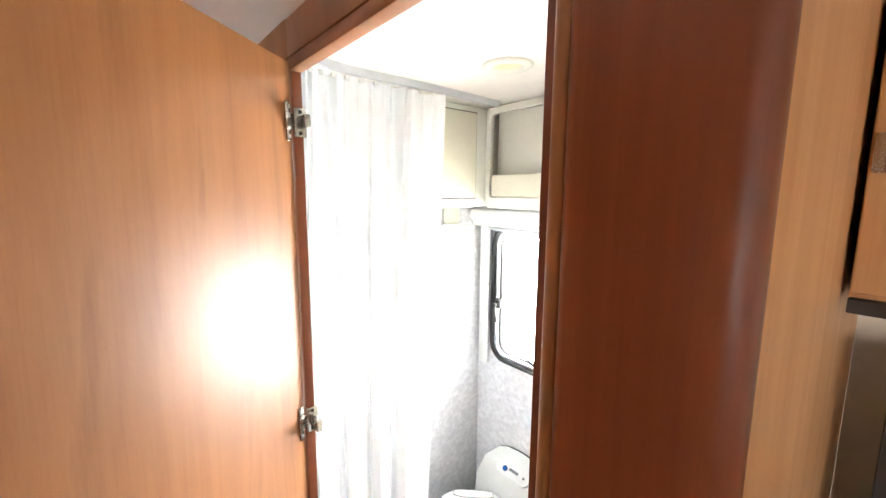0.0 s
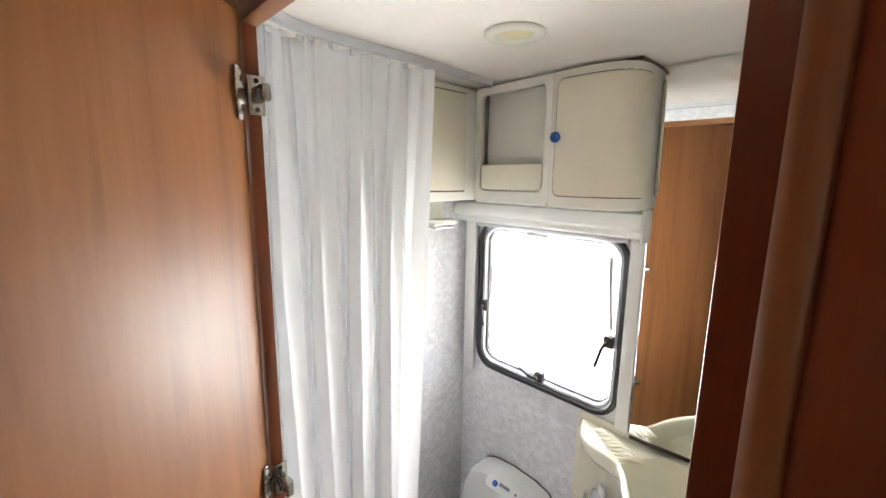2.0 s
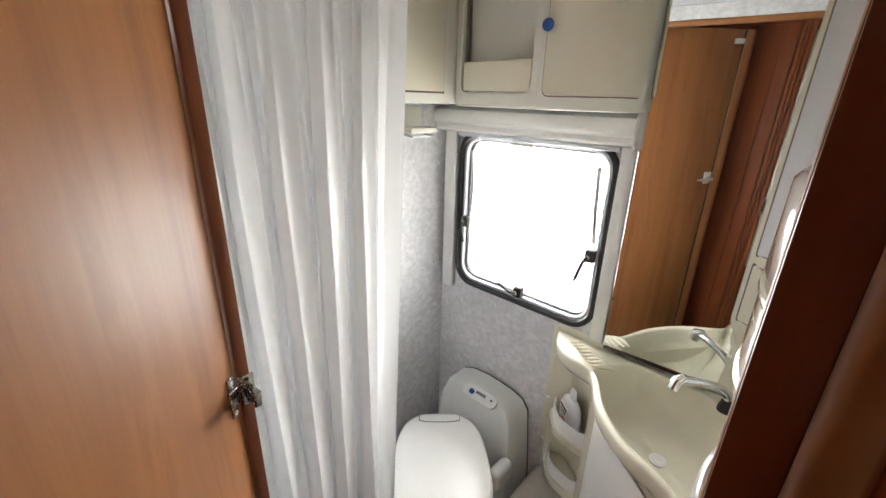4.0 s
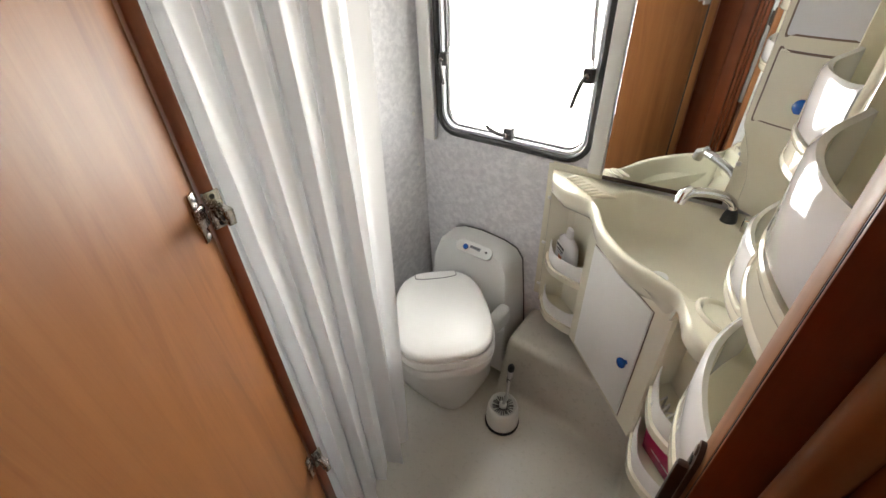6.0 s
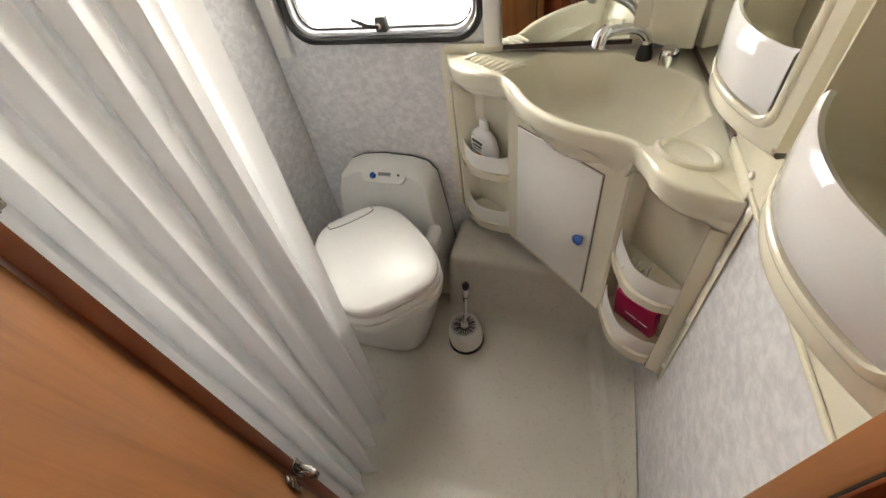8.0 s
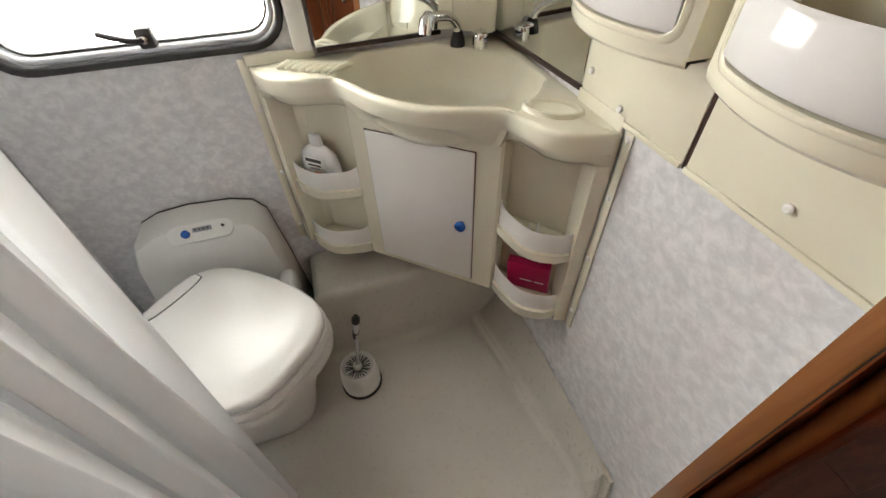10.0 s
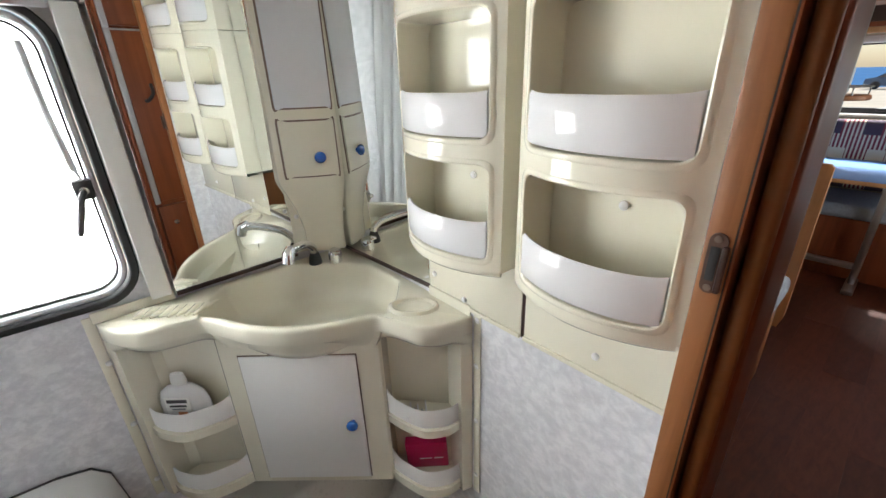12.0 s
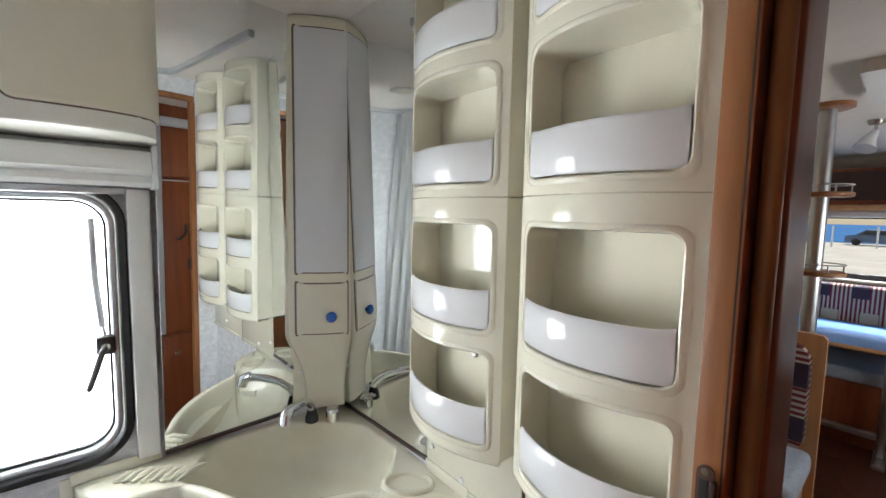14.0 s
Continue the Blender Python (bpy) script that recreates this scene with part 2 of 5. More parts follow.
def floor_planks():
    m, nt, b = nodes_of("wood_look_vinyl")
    v = coords(nt, (0.3, 1, 1))
    f = noise_of(nt, v, 40.0, 5.0, 0.6, 0.6)
    c = ramp(nt, f, [(0.3, (0.062, 0.018, 0.009)), (0.7, (0.11, 0.034, 0.017))])
    oi = nt.nodes.new("ShaderNodeObjectInfo")
    c2 = ramp(nt, oi.outputs["Random"], [(0.0, (0.75, 0.75, 0.75)), (1.0, (1.1, 1.05, 1.0))])
    nt.links.new(blend(nt, 1.0, c, c2, "MULTIPLY"), b.inputs["Base Color"])
    b.inputs["Roughness"].default_value = 0.42
    b.inputs["Specular IOR Level"].default_value = 0.3
    bump(nt, b, f, 0.05, 0.001)
    return m


paper, curtain_cloth, clear, mirror_mat = wallpaper(), cloth(), glass(), mirror_glass()
# emission put on the hatch dome in place of daylight shining through
hatch_glow = glow("hatch_acrylic_daylight_glow", (0.95, 0.97, 1.0), 3.5)
tube_off = plain("opal_diffuser", (0.72, 0.735, 0.76), 0.22, 0, 0.01, 6.0, 0.0, 0.2)
cloth_wall = striped("striped_weave_hanging", "z", 0.032, 0.045)
cloth_seat = striped("striped_weave_cushion", "z", 0.026, 0.05)
cloth_bed = striped("striped_weave_bolster", "y", 0.024, 0.10)
mattress_mat, plank_mat = quilt(), floor_planks()


# ---- mesh helpers ----
def link(name, bm, material, smooth=35):
    me = bpy.data.meshes.new(name)
    bmesh.ops.recalc_face_normals(bm, faces=bm.faces)
    bm.to_mesh(me)
    bm.free()
    me.materials.append(material)
    if smooth:
        me.polygons.foreach_set("use_smooth", [True] * len(me.polygons))
        me.set_sharp_from_angle(angle=radians(smooth))
    return new(name, me)


def part(name, bm, material, parent=None, label="", smooth=35):
    ob = link(name, bm, material, smooth)
    if parent is not None:
        ob.parent = parent
        if parent.parent is None and parent.data is None:
            ob.matrix_parent_inverse = Matrix.Translation(-parent.location)
    return tagged(ob, label)


def thing(name, at, label, category, group="", kind=""):
    ob = new(name)
    ob.empty_display_size = 0.05
    ob.location = at
    return tagged(ob, label, category, group, kind)


def box(x0, x1, y0, y1, z0, z1, bev=0.0, seg=2, bm=None):
    b = bmesh.new()
    r = bmesh.ops.create_cube(b, size=1.0)
    for v in r["verts"]:
        v.co = Vector(((x0 + x1) / 2 + v.co.x * (x1 - x0), (y0 + y1) / 2 + v.co.y * (y1 - y0), (z0 + z1) / 2 + v.co.z * (z1 - z0)))
    if bev:
        bmesh.ops.bevel(b, geom=b.edges[:], offset=bev, segments=seg, affect="EDGES", profile=0.5)
    return merge(bm, b)


def merge(bm, b):
    if bm is None:
        return b
    me = bpy.data.meshes.new("tmp")
    b.to_mesh(me)
    b.free()
    bm.from_mesh(me)
    bpy.data.meshes.remove(me)
    return bm


def moved(bm, m):
    bmesh.ops.transform(bm, matrix=m, verts=bm.verts)
    return bm


def prism(pts, z0, z1, bev=0.0, seg=2, bm=None, m=None):
    b = bmesh.new()
    lo = [b.verts.new((x, y, z0)) for x, y in pts]
    hi = [b.verts.new((x, y, z1)) for x, y in pts]
    b.faces.new(lo[::-1])
    b.faces.new(hi)
    n = len(pts)
    for i in range(n):
        b.faces.new((lo[i], lo[(i + 1) % n], hi[(i + 1) % n], hi[i]))
    if bev:
        bmesh.ops.bevel(b, geom=[e for e in b.edges if e.calc_face_angle(0) > 0.5], offset=bev, segments=seg, affect="EDGES", profile=0.5)
    if m is not None:
        bmesh.ops.transform(b, matrix=m, verts=b.verts)
    return merge(bm, b)


def rings(loops, close=True, cap0=False, cap1=False, bm=None):
    """A skin over successive loops of equal length."""
    b = bmesh.new()
    vs = [[b.verts.new(p) for p in lp] for lp in loops]
    n = len(vs[0])
    for a, c in zip(vs, vs[1:]):
        for i in range(n if close else n - 1):
            j = (i + 1) % n
            b.faces.new((a[i], a[j], c[j], c[i]))
    if cap0:
        b.faces.new(vs[0][::-1])
    if cap1:
        b.faces.new(vs[-1])
    return merge(bm, b)


def lathe(profile, at=(0, 0, 0), n=24, bm=None, m=None):
    loops = [[(r * math.cos(2 * math.pi * i / n), r * math.sin(2 * math.pi * i / n), z) for i in range(n)] for r, z in profile]
    b = rings(loops, True, True, True)
    bmesh.ops.transform(b, matrix=(m if m is not None else Matrix.Translation(at)), verts=b.verts)
    return merge(bm, b)


def tube(pts, r, n=10, bm=None):
    pts = [Vector(p) for p in pts]
    radii = r if isinstance(r, (list, tuple)) else [r] * len(pts)
    loops, up = [], Vector((0, 0, 1))
    for i, p in enumerate(pts):
        d = (pts[min(i + 1, len(pts) - 1)] - pts[max(i - 1, 0)]).normalized()
        side = d.cross(up)
        if side.length < 0.05:
            side = d.cross(Vector((1, 0, 0)))
        side.normalize()
        nrm = side.cross(d)
        loops.append([p + radii[i] * (side * math.cos(2 * math.pi * k / n) + nrm * math.sin(2 * math.pi * k / n)) for k in range(n)])
    return rings(loops, True, True, True, bm)


def curve(pts, n=8):
    """Points on a smooth line through pts (Catmull-Rom)."""
    P = [Vector(p) for p in pts]
    P = [P[0] * 2 - P[1], *P, P[-1] * 2 - P[-2]]
    out = []
    for a, b, c, d in zip(P, P[1:], P[2:], P[3:]):
        for i in range(n):
            t = i / n
            out.append(0.5 * (2 * b + (c - a) * t + (2 * a - 5 * b + 4 * c - d) * t * t + (3 * b - a - 3 * c + d) * t ** 3))
    return out + [P[-2]]


def rrect(x0, x1, y0, y1, r, n=5):
    out = []
    for cx, cy, a0 in ((x1 - r, y1 - r, 0), (x0 + r, y1 - r, 90), (x0 + r, y0 + r, 180), (x1 - r, y0 + r, 270)):
        out += [(cx + r * math.cos(radians(a0 + 90 * i / n)), cy + r * math.sin(radians(a0 + 90 * i / n))) for i in range(n + 1)]
    return out


FACE_Y = Matrix(((1, 0, 0, 0), (0, 0, 1, 0), (0, 1, 0, 0), (0, 0, 0, 1)))   # (x, z, y) -> (x, y, z)
FACE_X = Matrix(((0, 0, 1, 0), (1, 0, 0, 0), (0, 1, 0, 0), (0, 0, 0, 1)))   # (y, z, x) -> (x, y, z)


def holed(u0, u1, v0, v1, hu0, hu1, hv0, hv1, r, w0, w1, m):
    """A board from w0 to w1 with one rounded opening."""
    hole = rrect(hu0, hu1, hv0, hv1, r)
    cu, cv = (hu0 + hu1) / 2, (hv0 + hv1) / 2
    outer = []
    corner = [(u1, v1), (u0, v1), (u0, v0), (u1, v0)]
    n = len(hole) // 4
    for k in range(4):
        c, (a, b2) = corner[k], ((corner[k - 1], corner[(k + 1) % 4]))
        for i in range(n):
            t = i / (n - 1)
            if t < 0.5:
                h = hole[k * n + i]
                s = t * 2
                p = (c[0], h[1]) if k % 2 == 0 else (h[0], c[1])
                outer.append((p[0] + (c[0] - p[0]) * s, p[1] + (c[1] - p[1]) * s))
            else:
                h = hole[k * n + i]
                s = 2 - t * 2
                p = (h[0], c[1]) if k % 2 == 0 else (c[0], h[1])
                outer.append((p[0] + (c[0] - p[0]) * s, p[1] + (c[1] - p[1]) * s))
    L = lambda pts, w: [(p[0], p[1], w) for p in pts]
    b = rings([L(outer, w0), L(hole, w0), L(hole, w1), L(outer, w1), L(outer, w0)])
    bmesh.ops.remove_doubles(b, verts=b.verts, dist=1e-5)
    return moved(b, m)


def structure(name, bm, material, label, category, smooth=35):
    return tagged(link(name, bm, material, smooth), label, category, "", "structure")


CEIL = 1.972
XL, YW = -1.165, 0.94          # shower wall, outer wall
JL, JR, YD = -0.645, -0.093, -0.038   # doorway jambs, inner face of the door wall
YO = -0.058                    # aisle face of the door wall

# ---- the shell ----
structure("wall_window", holed(XL - 0.03, 0.028, -0.03, 2.0, -1.075, -0.515, 0.945, 1.515, 0.07, YW, YW + 0.03, FACE_Y), paper, "pale grey mottled wallpapered outer wall with a window", "wall")
structure("wall_shower", box(XL - 0.02, XL, YD, YW - 0.001, -0.03, 1.99), paper, "pale grey mottled wallpapered shower wall", "wall")
structure("wall_right", box(0.0, 0.016, -0.05, YW - 0.001, -0.03, 1.99), paper, "pale grey mottled wallpapered partition wall", "wall")
structure("wall_right_outside", box(0.018, 0.03, YO, YW - 0.001, -0.03, 1.99, 0.002), wood_light, "light pear wood outer side of the washroom wall", "wall")
structure("wall_door_left", box(XL - 0.02, JL - 0.022, YO + 0.010, YD, -0.03, 1.99), paper, "pale grey mottled washroom side of the door wall", "wall")
structure("wall_door_left_outside", box(-1.2, JL - 0.021, YO - 0.002, YO + 0.009, -0.03, 1.99, 0.002), wood_v, "reddish cherry wood aisle side of the door wall", "wall")
structure("wall_door_head", box(JL - 0.02, JR + 0.02, YO + 0.012, YD, 1.905, CEIL - 0.003), paper, "pale mottled wall above the washroom door", "wall")
structure("wall_door_strip", box(JR + 0.022, -0.001, -0.049, -0.028, -0.03, 1.99), paper, "narrow mottled wall beside the door frame", "wall")
structure("ceiling", box(-2.7, 3.95, -1.3, YW - 0.002, CEIL, CEIL + 0.03), ceiling_mat, "off-white board ceiling", "ceiling")
structure("wall_bed_side", box(-2.65, XL - 0.032, YW, YW + 0.03, -0.03, 2.0), beige_wall, "beige outer wall beside the bed", "wall")
structure("wall_kitchen_side", box(0.03, 3.95, YW, YW + 0.03, -0.03, 2.0), beige_wall, "beige outer wall behind the kitchen", "wall")
structure("wall_aisle_rear", holed(-2.65, -1.0, -0.03, 2.0, -2.1, -1.3, 1.02, 1.52, 0.06, -1.28, -1.25, FACE_Y), beige_wall, "beige outer wall with an unseen added bedroom window", "wall")
structure("wall_aisle_middle", box(-1.0, 0.8, -1.28, -1.25, -0.03, 2.0), beige_wall, "beige outer wall behind the wardrobe", "wall")
structure("wall_aisle_front", holed(0.8, 3.95, -0.03, 2.0, 1.0, 2.2, 1.02, 1.56, 0.06, -1.28, -1.25, FACE_Y), beige_wall, "beige outer wall with an unseen added side window", "wall")
structure("wall_front", holed(-1.25, YW, -0.03, 2.0, -1.0, 0.7, 1.04, 1.53, 0.06, 3.92, 3.95, FACE_X), beige_wall, "beige front wall with a wide window", "wall")
structure("wall_rear", box(-2.65, -2.62, -1.25, YW, -0.03, 2.0), wood_cab, "light wood panel at the head of the bed", "wall")
structure("floor", box(-2.65, 3.95, -1.28, YW + 0.03, -0.06, -0.034), plank_mat, "reddish brown wood-look vinyl floor underlay", "floor")

# ---- doorway: jambs, head, threshold ----
fr = thing("door_frame", (JR, YO, 0), "reddish cherry wood door frame with rounded posts", "door frame", "", "structure")
part("jamb", box(JL - 0.02, JL, YO - 0.001, YO + 0.017, 0.0, 1.88, 0.002), wood_red, fr)
part("jamb", box(JR, JR + 0.021, -0.051, -0.026, 0.0, 1.88, 0.002), wood_leaf, fr)
part("rebate_face", box(JR + 0.001, -0.03, -0.0545, -0.0515, 0.0, 1.88, 0.001), wood_red, fr)
part("head", box(JL - 0.02, JR + 0.021, YO - 0.002, YD + 0.003, 1.882, 1.904, 0.003), wood_v, fr)
part("head_panel", box(JL - 0.02, JR + 0.02, YO - 0.002, YO + 0.011, 1.9055, CEIL - 0.001, 0.002), wood_v, fr)
part("threshold", box(JL + 0.001, JR - 0.001, YO, YD + 0.012, -0.033, 0.06, 0.006), tray_grey, fr, "grey plastic threshold")
post = [(-0.056, -0.055), (-0.058, -0.061)]
post += [(-0.046 + 0.012 * math.cos(radians(a)), -0.067 + 0.012 * math.sin(radians(a))) for a in range(195, 271, 15)]
post += [(-0.02, -0.0795), (0.03, -0.0795)]
post += [(0.044 + 0.022 * math.cos(radians(a)), -0.0575 + 0.022 * math.sin(radians(a))) for a in range(270, 361, 15)]
post += [(0.066, -0.056), (0.044, -0.0555)]
part("end_post", prism(post, -0.033, CEIL - 0.001), wood_red, fr, "broad dark cherry end post with rounded corners", 50)
part("bead", tube([(-0.0635, -0.066, -0.03), (-0.0635, -0.066, CEIL - 0.002)], 0.0095, 14), wood_leaf, fr, "rounded wooden bead", 60)
part("seal", tube([(JR + 0.002, -0.0512, 0.06), (JR + 0.002, -0.0512, 1.87)], 0.0014, 6), black, fr, "black rubber door seal")

sp_ = thing("strike_plate", (JR, -0.04, 1.2), "bronzed metal strike plate with two screws on the door jamb", "strike plate")
SZ = 1.198
part("plate", moved(prism(rrect(-0.047, -0.031, SZ - 0.032, SZ + 0.032, 0.0078), -0.0028, 0.0, 0.0008), Matrix.Translation((JR - 0.0005, 0, 0)) @ FACE_X), plate_metal, sp_)
part("keeper", box(JR - 0.011, JR - 0.0037, -0.0505, -0.0445, SZ - 0.028, SZ + 0.022, 0.0025), brown_plastic, sp_, "dark brown raised keeper")
part("slot", box(JR - 0.0045, JR - 0.0034, -0.042, -0.034, SZ - 0.018, SZ + 0.018, 0.0004), black, sp_)
for z in (SZ - 0.026, SZ + 0.026):
    part("screw", lathe([(0.0036, 0), (0.0036, 0.0012), (0.002, 0.0016)], m=Matrix.Translation((JR - 0.0033, -0.0385, z)) @ Matrix.Rotation(radians(-90), 4, "Y"), n=10), bronze, sp_)

# ---- door leaf, standing open ----
HX, HY, OPEN = -0.650, -0.0605, 49.0
leaf_m = Matrix.Translation((HX, HY, 0)) @ Matrix.Rotation(radians(-OPEN), 4, "Z")
door = thing("door_1", (HX, HY, 0.1), "cherry wood washroom door standing half open, with concealed hinges", "door", "", "structure")
part("leaf", moved(box(0.001, 0.555, -0.022, 0.0, 0.07, 1.895, 0.002), leaf_m), wood_leaf, door)
edge = [(0.556 + 0.02 * math.cos(radians(a)), -0.011 + 0.016 * math.sin(radians(a))) for a in range(-90, 91, 15)]
part("edge_trim", moved(prism([(0.5555, -0.027), *edge, (0.5555, 0.005)], 0.07, 1.895), leaf_m), wood_red, door, "rounded darker wooden edge", 50)
part("edge_moulding", moved(box(0.512, 0.5545, 0.0006, 0.006, 0.072, 1.893, 0.0026, 3), leaf_m), wood_v, door, "raised wooden edge moulding")
part("seal", moved(tube([(0.5075, 0.002, 0.075), (0.5075, 0.002, 1.89)], 0.0036, 8), leaf_m), black, door, "black rubber seal strip")
for z in (0.22, 0.60, 1.207, 1.79):
    hg = part("hinge", moved(box(0.010, 0.024, 0.0005, 0.004, z - 0.034, z + 0.034, 0.0016), leaf_m), nickel, door, "nickel concealed hinge")
    part("cup", moved(box(0.004, 0.028, 0.0005, 0.007, z - 0.015, z + 0.015, 0.003), leaf_m), nickel, hg)
    part("base_plate", box(JL + 0.0005, JL + 0.004, YO - 0.001, YD + 0.001, z - 0.026, z + 0.026, 0.0012), nickel, hg)
    part("arm", moved(box(-0.026, 0.026, 0.0, 0.013, z - 0.008, z + 0.008, 0.003), Matrix.Translation((JL + 0.006, YO + 0.004, 0)) @ Matrix.Rotation(radians(8), 4, "Z")), nickel, hg)
    part("body", box(JL + 0.0045, JL + 0.040, YO + 0.004, YO + 0.016, z - 0.011, z + 0.011, 0.003), nickel, hg)
    part("adjuster", lathe([(0.0045, 0), (0.0045, 0.002), (0.002, 0.003)], m=Matrix.Translation((JL + 0.032, YO + 0.0045, z)) @ Matrix.Rotation(radians(90), 4, "X"), n=8), dark_plastic, hg)
    for dz in (-0.026, 0.026):
        part("screw", lathe([(0.004, 0), (0.004, 0.0012), (0.002, 0.0018)], m=leaf_m @ Matrix.Translation((0.017, 0.004, z + dz)) @ Matrix.Rotation(radians(-90), 4, "X"), n=8), steel, hg)
    for dz in (-0.019, 0.019):
        part("screw", lathe([(0.0035, 0), (0.0035, 0.0012), (0.002, 0.0018)], m=Matrix.Translation((JL + 0.004, YO + 0.010, z + dz)) @ Matrix.Rotation(radians(90), 4, "Y"), n=8), dark_plastic, hg)

LZ = 1.22
lv = part("lever_lock", moved(box(0.462, 0.502, 0.0006, 0.010, LZ - 0.030, LZ + 0.030, 0.004), leaf_m), alu, door, "grey lever lock plate")
part("lever", moved(tube(curve([(0.486, 0.008, LZ), (0.484, 0.032, LZ), (0.462, 0.040, LZ), (0.40, 0.036, LZ - 0.002)], 5), [0.009] * 6 + [0.0085] * 6 + [0.006] * 4, 10), leaf_m), steel, lv, "grey metal lever")
part("top_catch", moved(box(0.455, 0.503, 0.0006, 0.014, 1.835, 1.857, 0.003), leaf_m), alu, door, "grey catch near the top edge")

# ---- shower tray with wheel-arch step ----
tray = thing("shower_tray", (-0.5, 0.4, -0.03), "warm grey moulded plastic shower tray with a wheel-arch step", "shower tray")
NX, NY = 70, 44
b = bmesh.new()
grid = []
for j in range(NY + 1):
    y = YD + 0.015 + (YW - 0.004 - YD - 0.015) * j / NY
    row = []
    for i in range(NX + 1):
        x = XL + 0.003 + (-0.165 - XL - 0.003) * i / 20 if i <= 20 else -0.165 + 0.161 * (i - 20) / 50
        edge_x = -0.050 - 0.066 * max(0.0, min(1.2, (y - 0.11) / 0.50))
        dx, dy = x - edge_x, 0.10 - y
        d = max(dx, dy) if min(dx, dy) < -0.05 else math.hypot(dx + 0.05, dy + 0.05) - 0.05
        z = 0.0
        if d > 0:
            z = 0.012 * min(1.0, d / 0.009)
            z += 0.006 * math.exp(-((d - 0.031) / 0.0045) ** 2)
            if d > 0.03:
                run = max(0.012, -0.004 - (edge_x + 0.03))
                z += 0.135 * min(1.0, (d - 0.03) / run) ** 1.5 if dx >= dy else 0.0
        z = max(z, 0.09 * max(0.0, (0.045 - (y - YD - 0.012)) / 0.045) ** 2 * 0.8)
        z = max(z, 0.08 * max(0.0, (XL + 0.05 - x) / 0.05) ** 2)
        z = max(z, 0.08 * max(0.0, (y - (YW - 0.05)) / 0.05) ** 2)
        row.append(b.verts.new((x, y, z)))
    grid.append(row)
for j in range(NY):
    for i in range(NX):
        b.faces.new((grid[j][i], grid[j][i + 1], grid[j + 1][i + 1], grid[j + 1][i]))
part("pan", b, tray_grey, tray, "", 60)
prof = [(0.692, 0.002), (0.714, 0.005), (0.727, 0.014), (0.733, 0.032), (0.736, 0.12), (0.740, 0.255), (0.743, 0.272), (0.752, 0.286), (0.768, 0.292), (YW - 0.004, 0.294)]
loops = [[(-0.676, y, 0.002) for y, z in prof], [(-0.662, y, min(z, 0.006)) for y, z in prof]]
for x, k, dy in ((-0.653, 0.08, 0.006), (-0.647, 0.35, 0.004), (-0.630, 0.90, 0.003), (-0.626, 0.96, 0.001), (-0.618, 0.99, 0.0), (-0.607, 1.0, 0.0), (-0.3, 1.0, 0.0), (-0.004, 1.0, 0.0)):
    loops.append([(x, min(YW - 0.004, y + dy), max(0.002, z * k)) for y, z in prof])
part("wheel_arch_step", rings(loops, False), tray_grey, tray, "", 40)

# ---- window with blind ----
win = thing("window_1", (-0.795, YW, 0.95), "hinged acrylic window with black rubber seal and dark latches", "window", "", "structure")


def ring_frame(x0, x1, z0, z1, r, w, y0, y1):
    o, i = rrect(x0, x1, z0, z1, r, 6), rrect(x0 + w, x1 - w, z0 + w, z1 - w, max(0.005, r - w), 6)
    e = min(0.003, w * 0.3)
    o2, i2 = rrect(x0 + e, x1 - e, z0 + e, z1 - e, r - e, 6), rrect(x0 + w - e, x1 - w + e, z0 + w - e, z1 - w + e, max(0.005, r - w + e), 6)
    L = lambda pts, y: [(p[0], y, p[1]) for p in pts]
    return rings([L(o, y1), L(o, y0 + e), L(o2, y0), L(i2, y0), L(i, y0 + e), L(i, y1), L(o, y1)])


part("seal", ring_frame(-1.085, -0.505, 0.935, 1.525, 0.08, 0.017, YW - 0.014, YW + 0.02), black, win, "black rubber seal")
part("inner_frame", ring_frame(-1.066, -0.524, 0.954, 1.506, 0.065, 0.012, YW - 0.004, YW + 0.03), alu, win, "thin grey frame")
part("lip", ring_frame(-1.053, -0.537, 0.967, 1.493, 0.055, 0.005, YW + 0.012, YW + 0.028), dark_plastic, win)
pane = part("pane", moved(prism(rrect(-1.058, -0.532, 0.962, 1.498, 0.055), YW + 0.026, YW + 0.031), FACE_Y), clear, win, "clear acrylic pane")
pane.visible_shadow = False
for x, z, dx, dz in ((-1.045, 1.19, 0.012, -0.075), (-0.785, 0.985, -0.075, 0.02), (-0.548, 1.19, -0.03, -0.085)):
    lt = part("latch", box(x - 0.016, x + 0.016, YW - 0.02, YW + 0.01, z - 0.02, z + 0.02, 0.006), dark_plastic, win, "dark window latch")
    part("handle", tube(curve([(x, YW - 0.024, z), (x + dx * 0.25, YW - 0.036, z + dz * 0.15), (x + dx * 0.6, YW - 0.036, z + dz * 0.55), (x + dx, YW - 0.03, z + dz)], 4), [0.006] * 12 + [0.0045], 8), dark_plastic, lt)
    part("pivot", lathe([(0.008, 0), (0.008, 0.01), (0.004, 0.012)], m=Matrix.Translation((x, YW - 0.018, z)) @ Matrix.Rotation(radians(90), 4, "X"), n=12), nickel, lt)
for x, s in ((-1.052, 1), (-0.538, -1)):
    st = part("stay", tube([(x + s * 0.024, YW - 0.008, 1.455), (x + s * 0.022, YW + 0.006, 1.33), (x + s * 0.014, YW + 0.012, 1.225)], 0.0062, 10), dark_steel, win, "telescopic steel stay")
    part("rod", tube([(x + s * 0.015, YW + 0.012, 1.235), (x + s * 0.008, YW + 0.012, 1.20)], 0.003, 8), dark_steel, st)

bl = thing("roller_blind", (-0.81, YW, 1.52), "white roller blind cassette with side rails above the window", "roller blind")
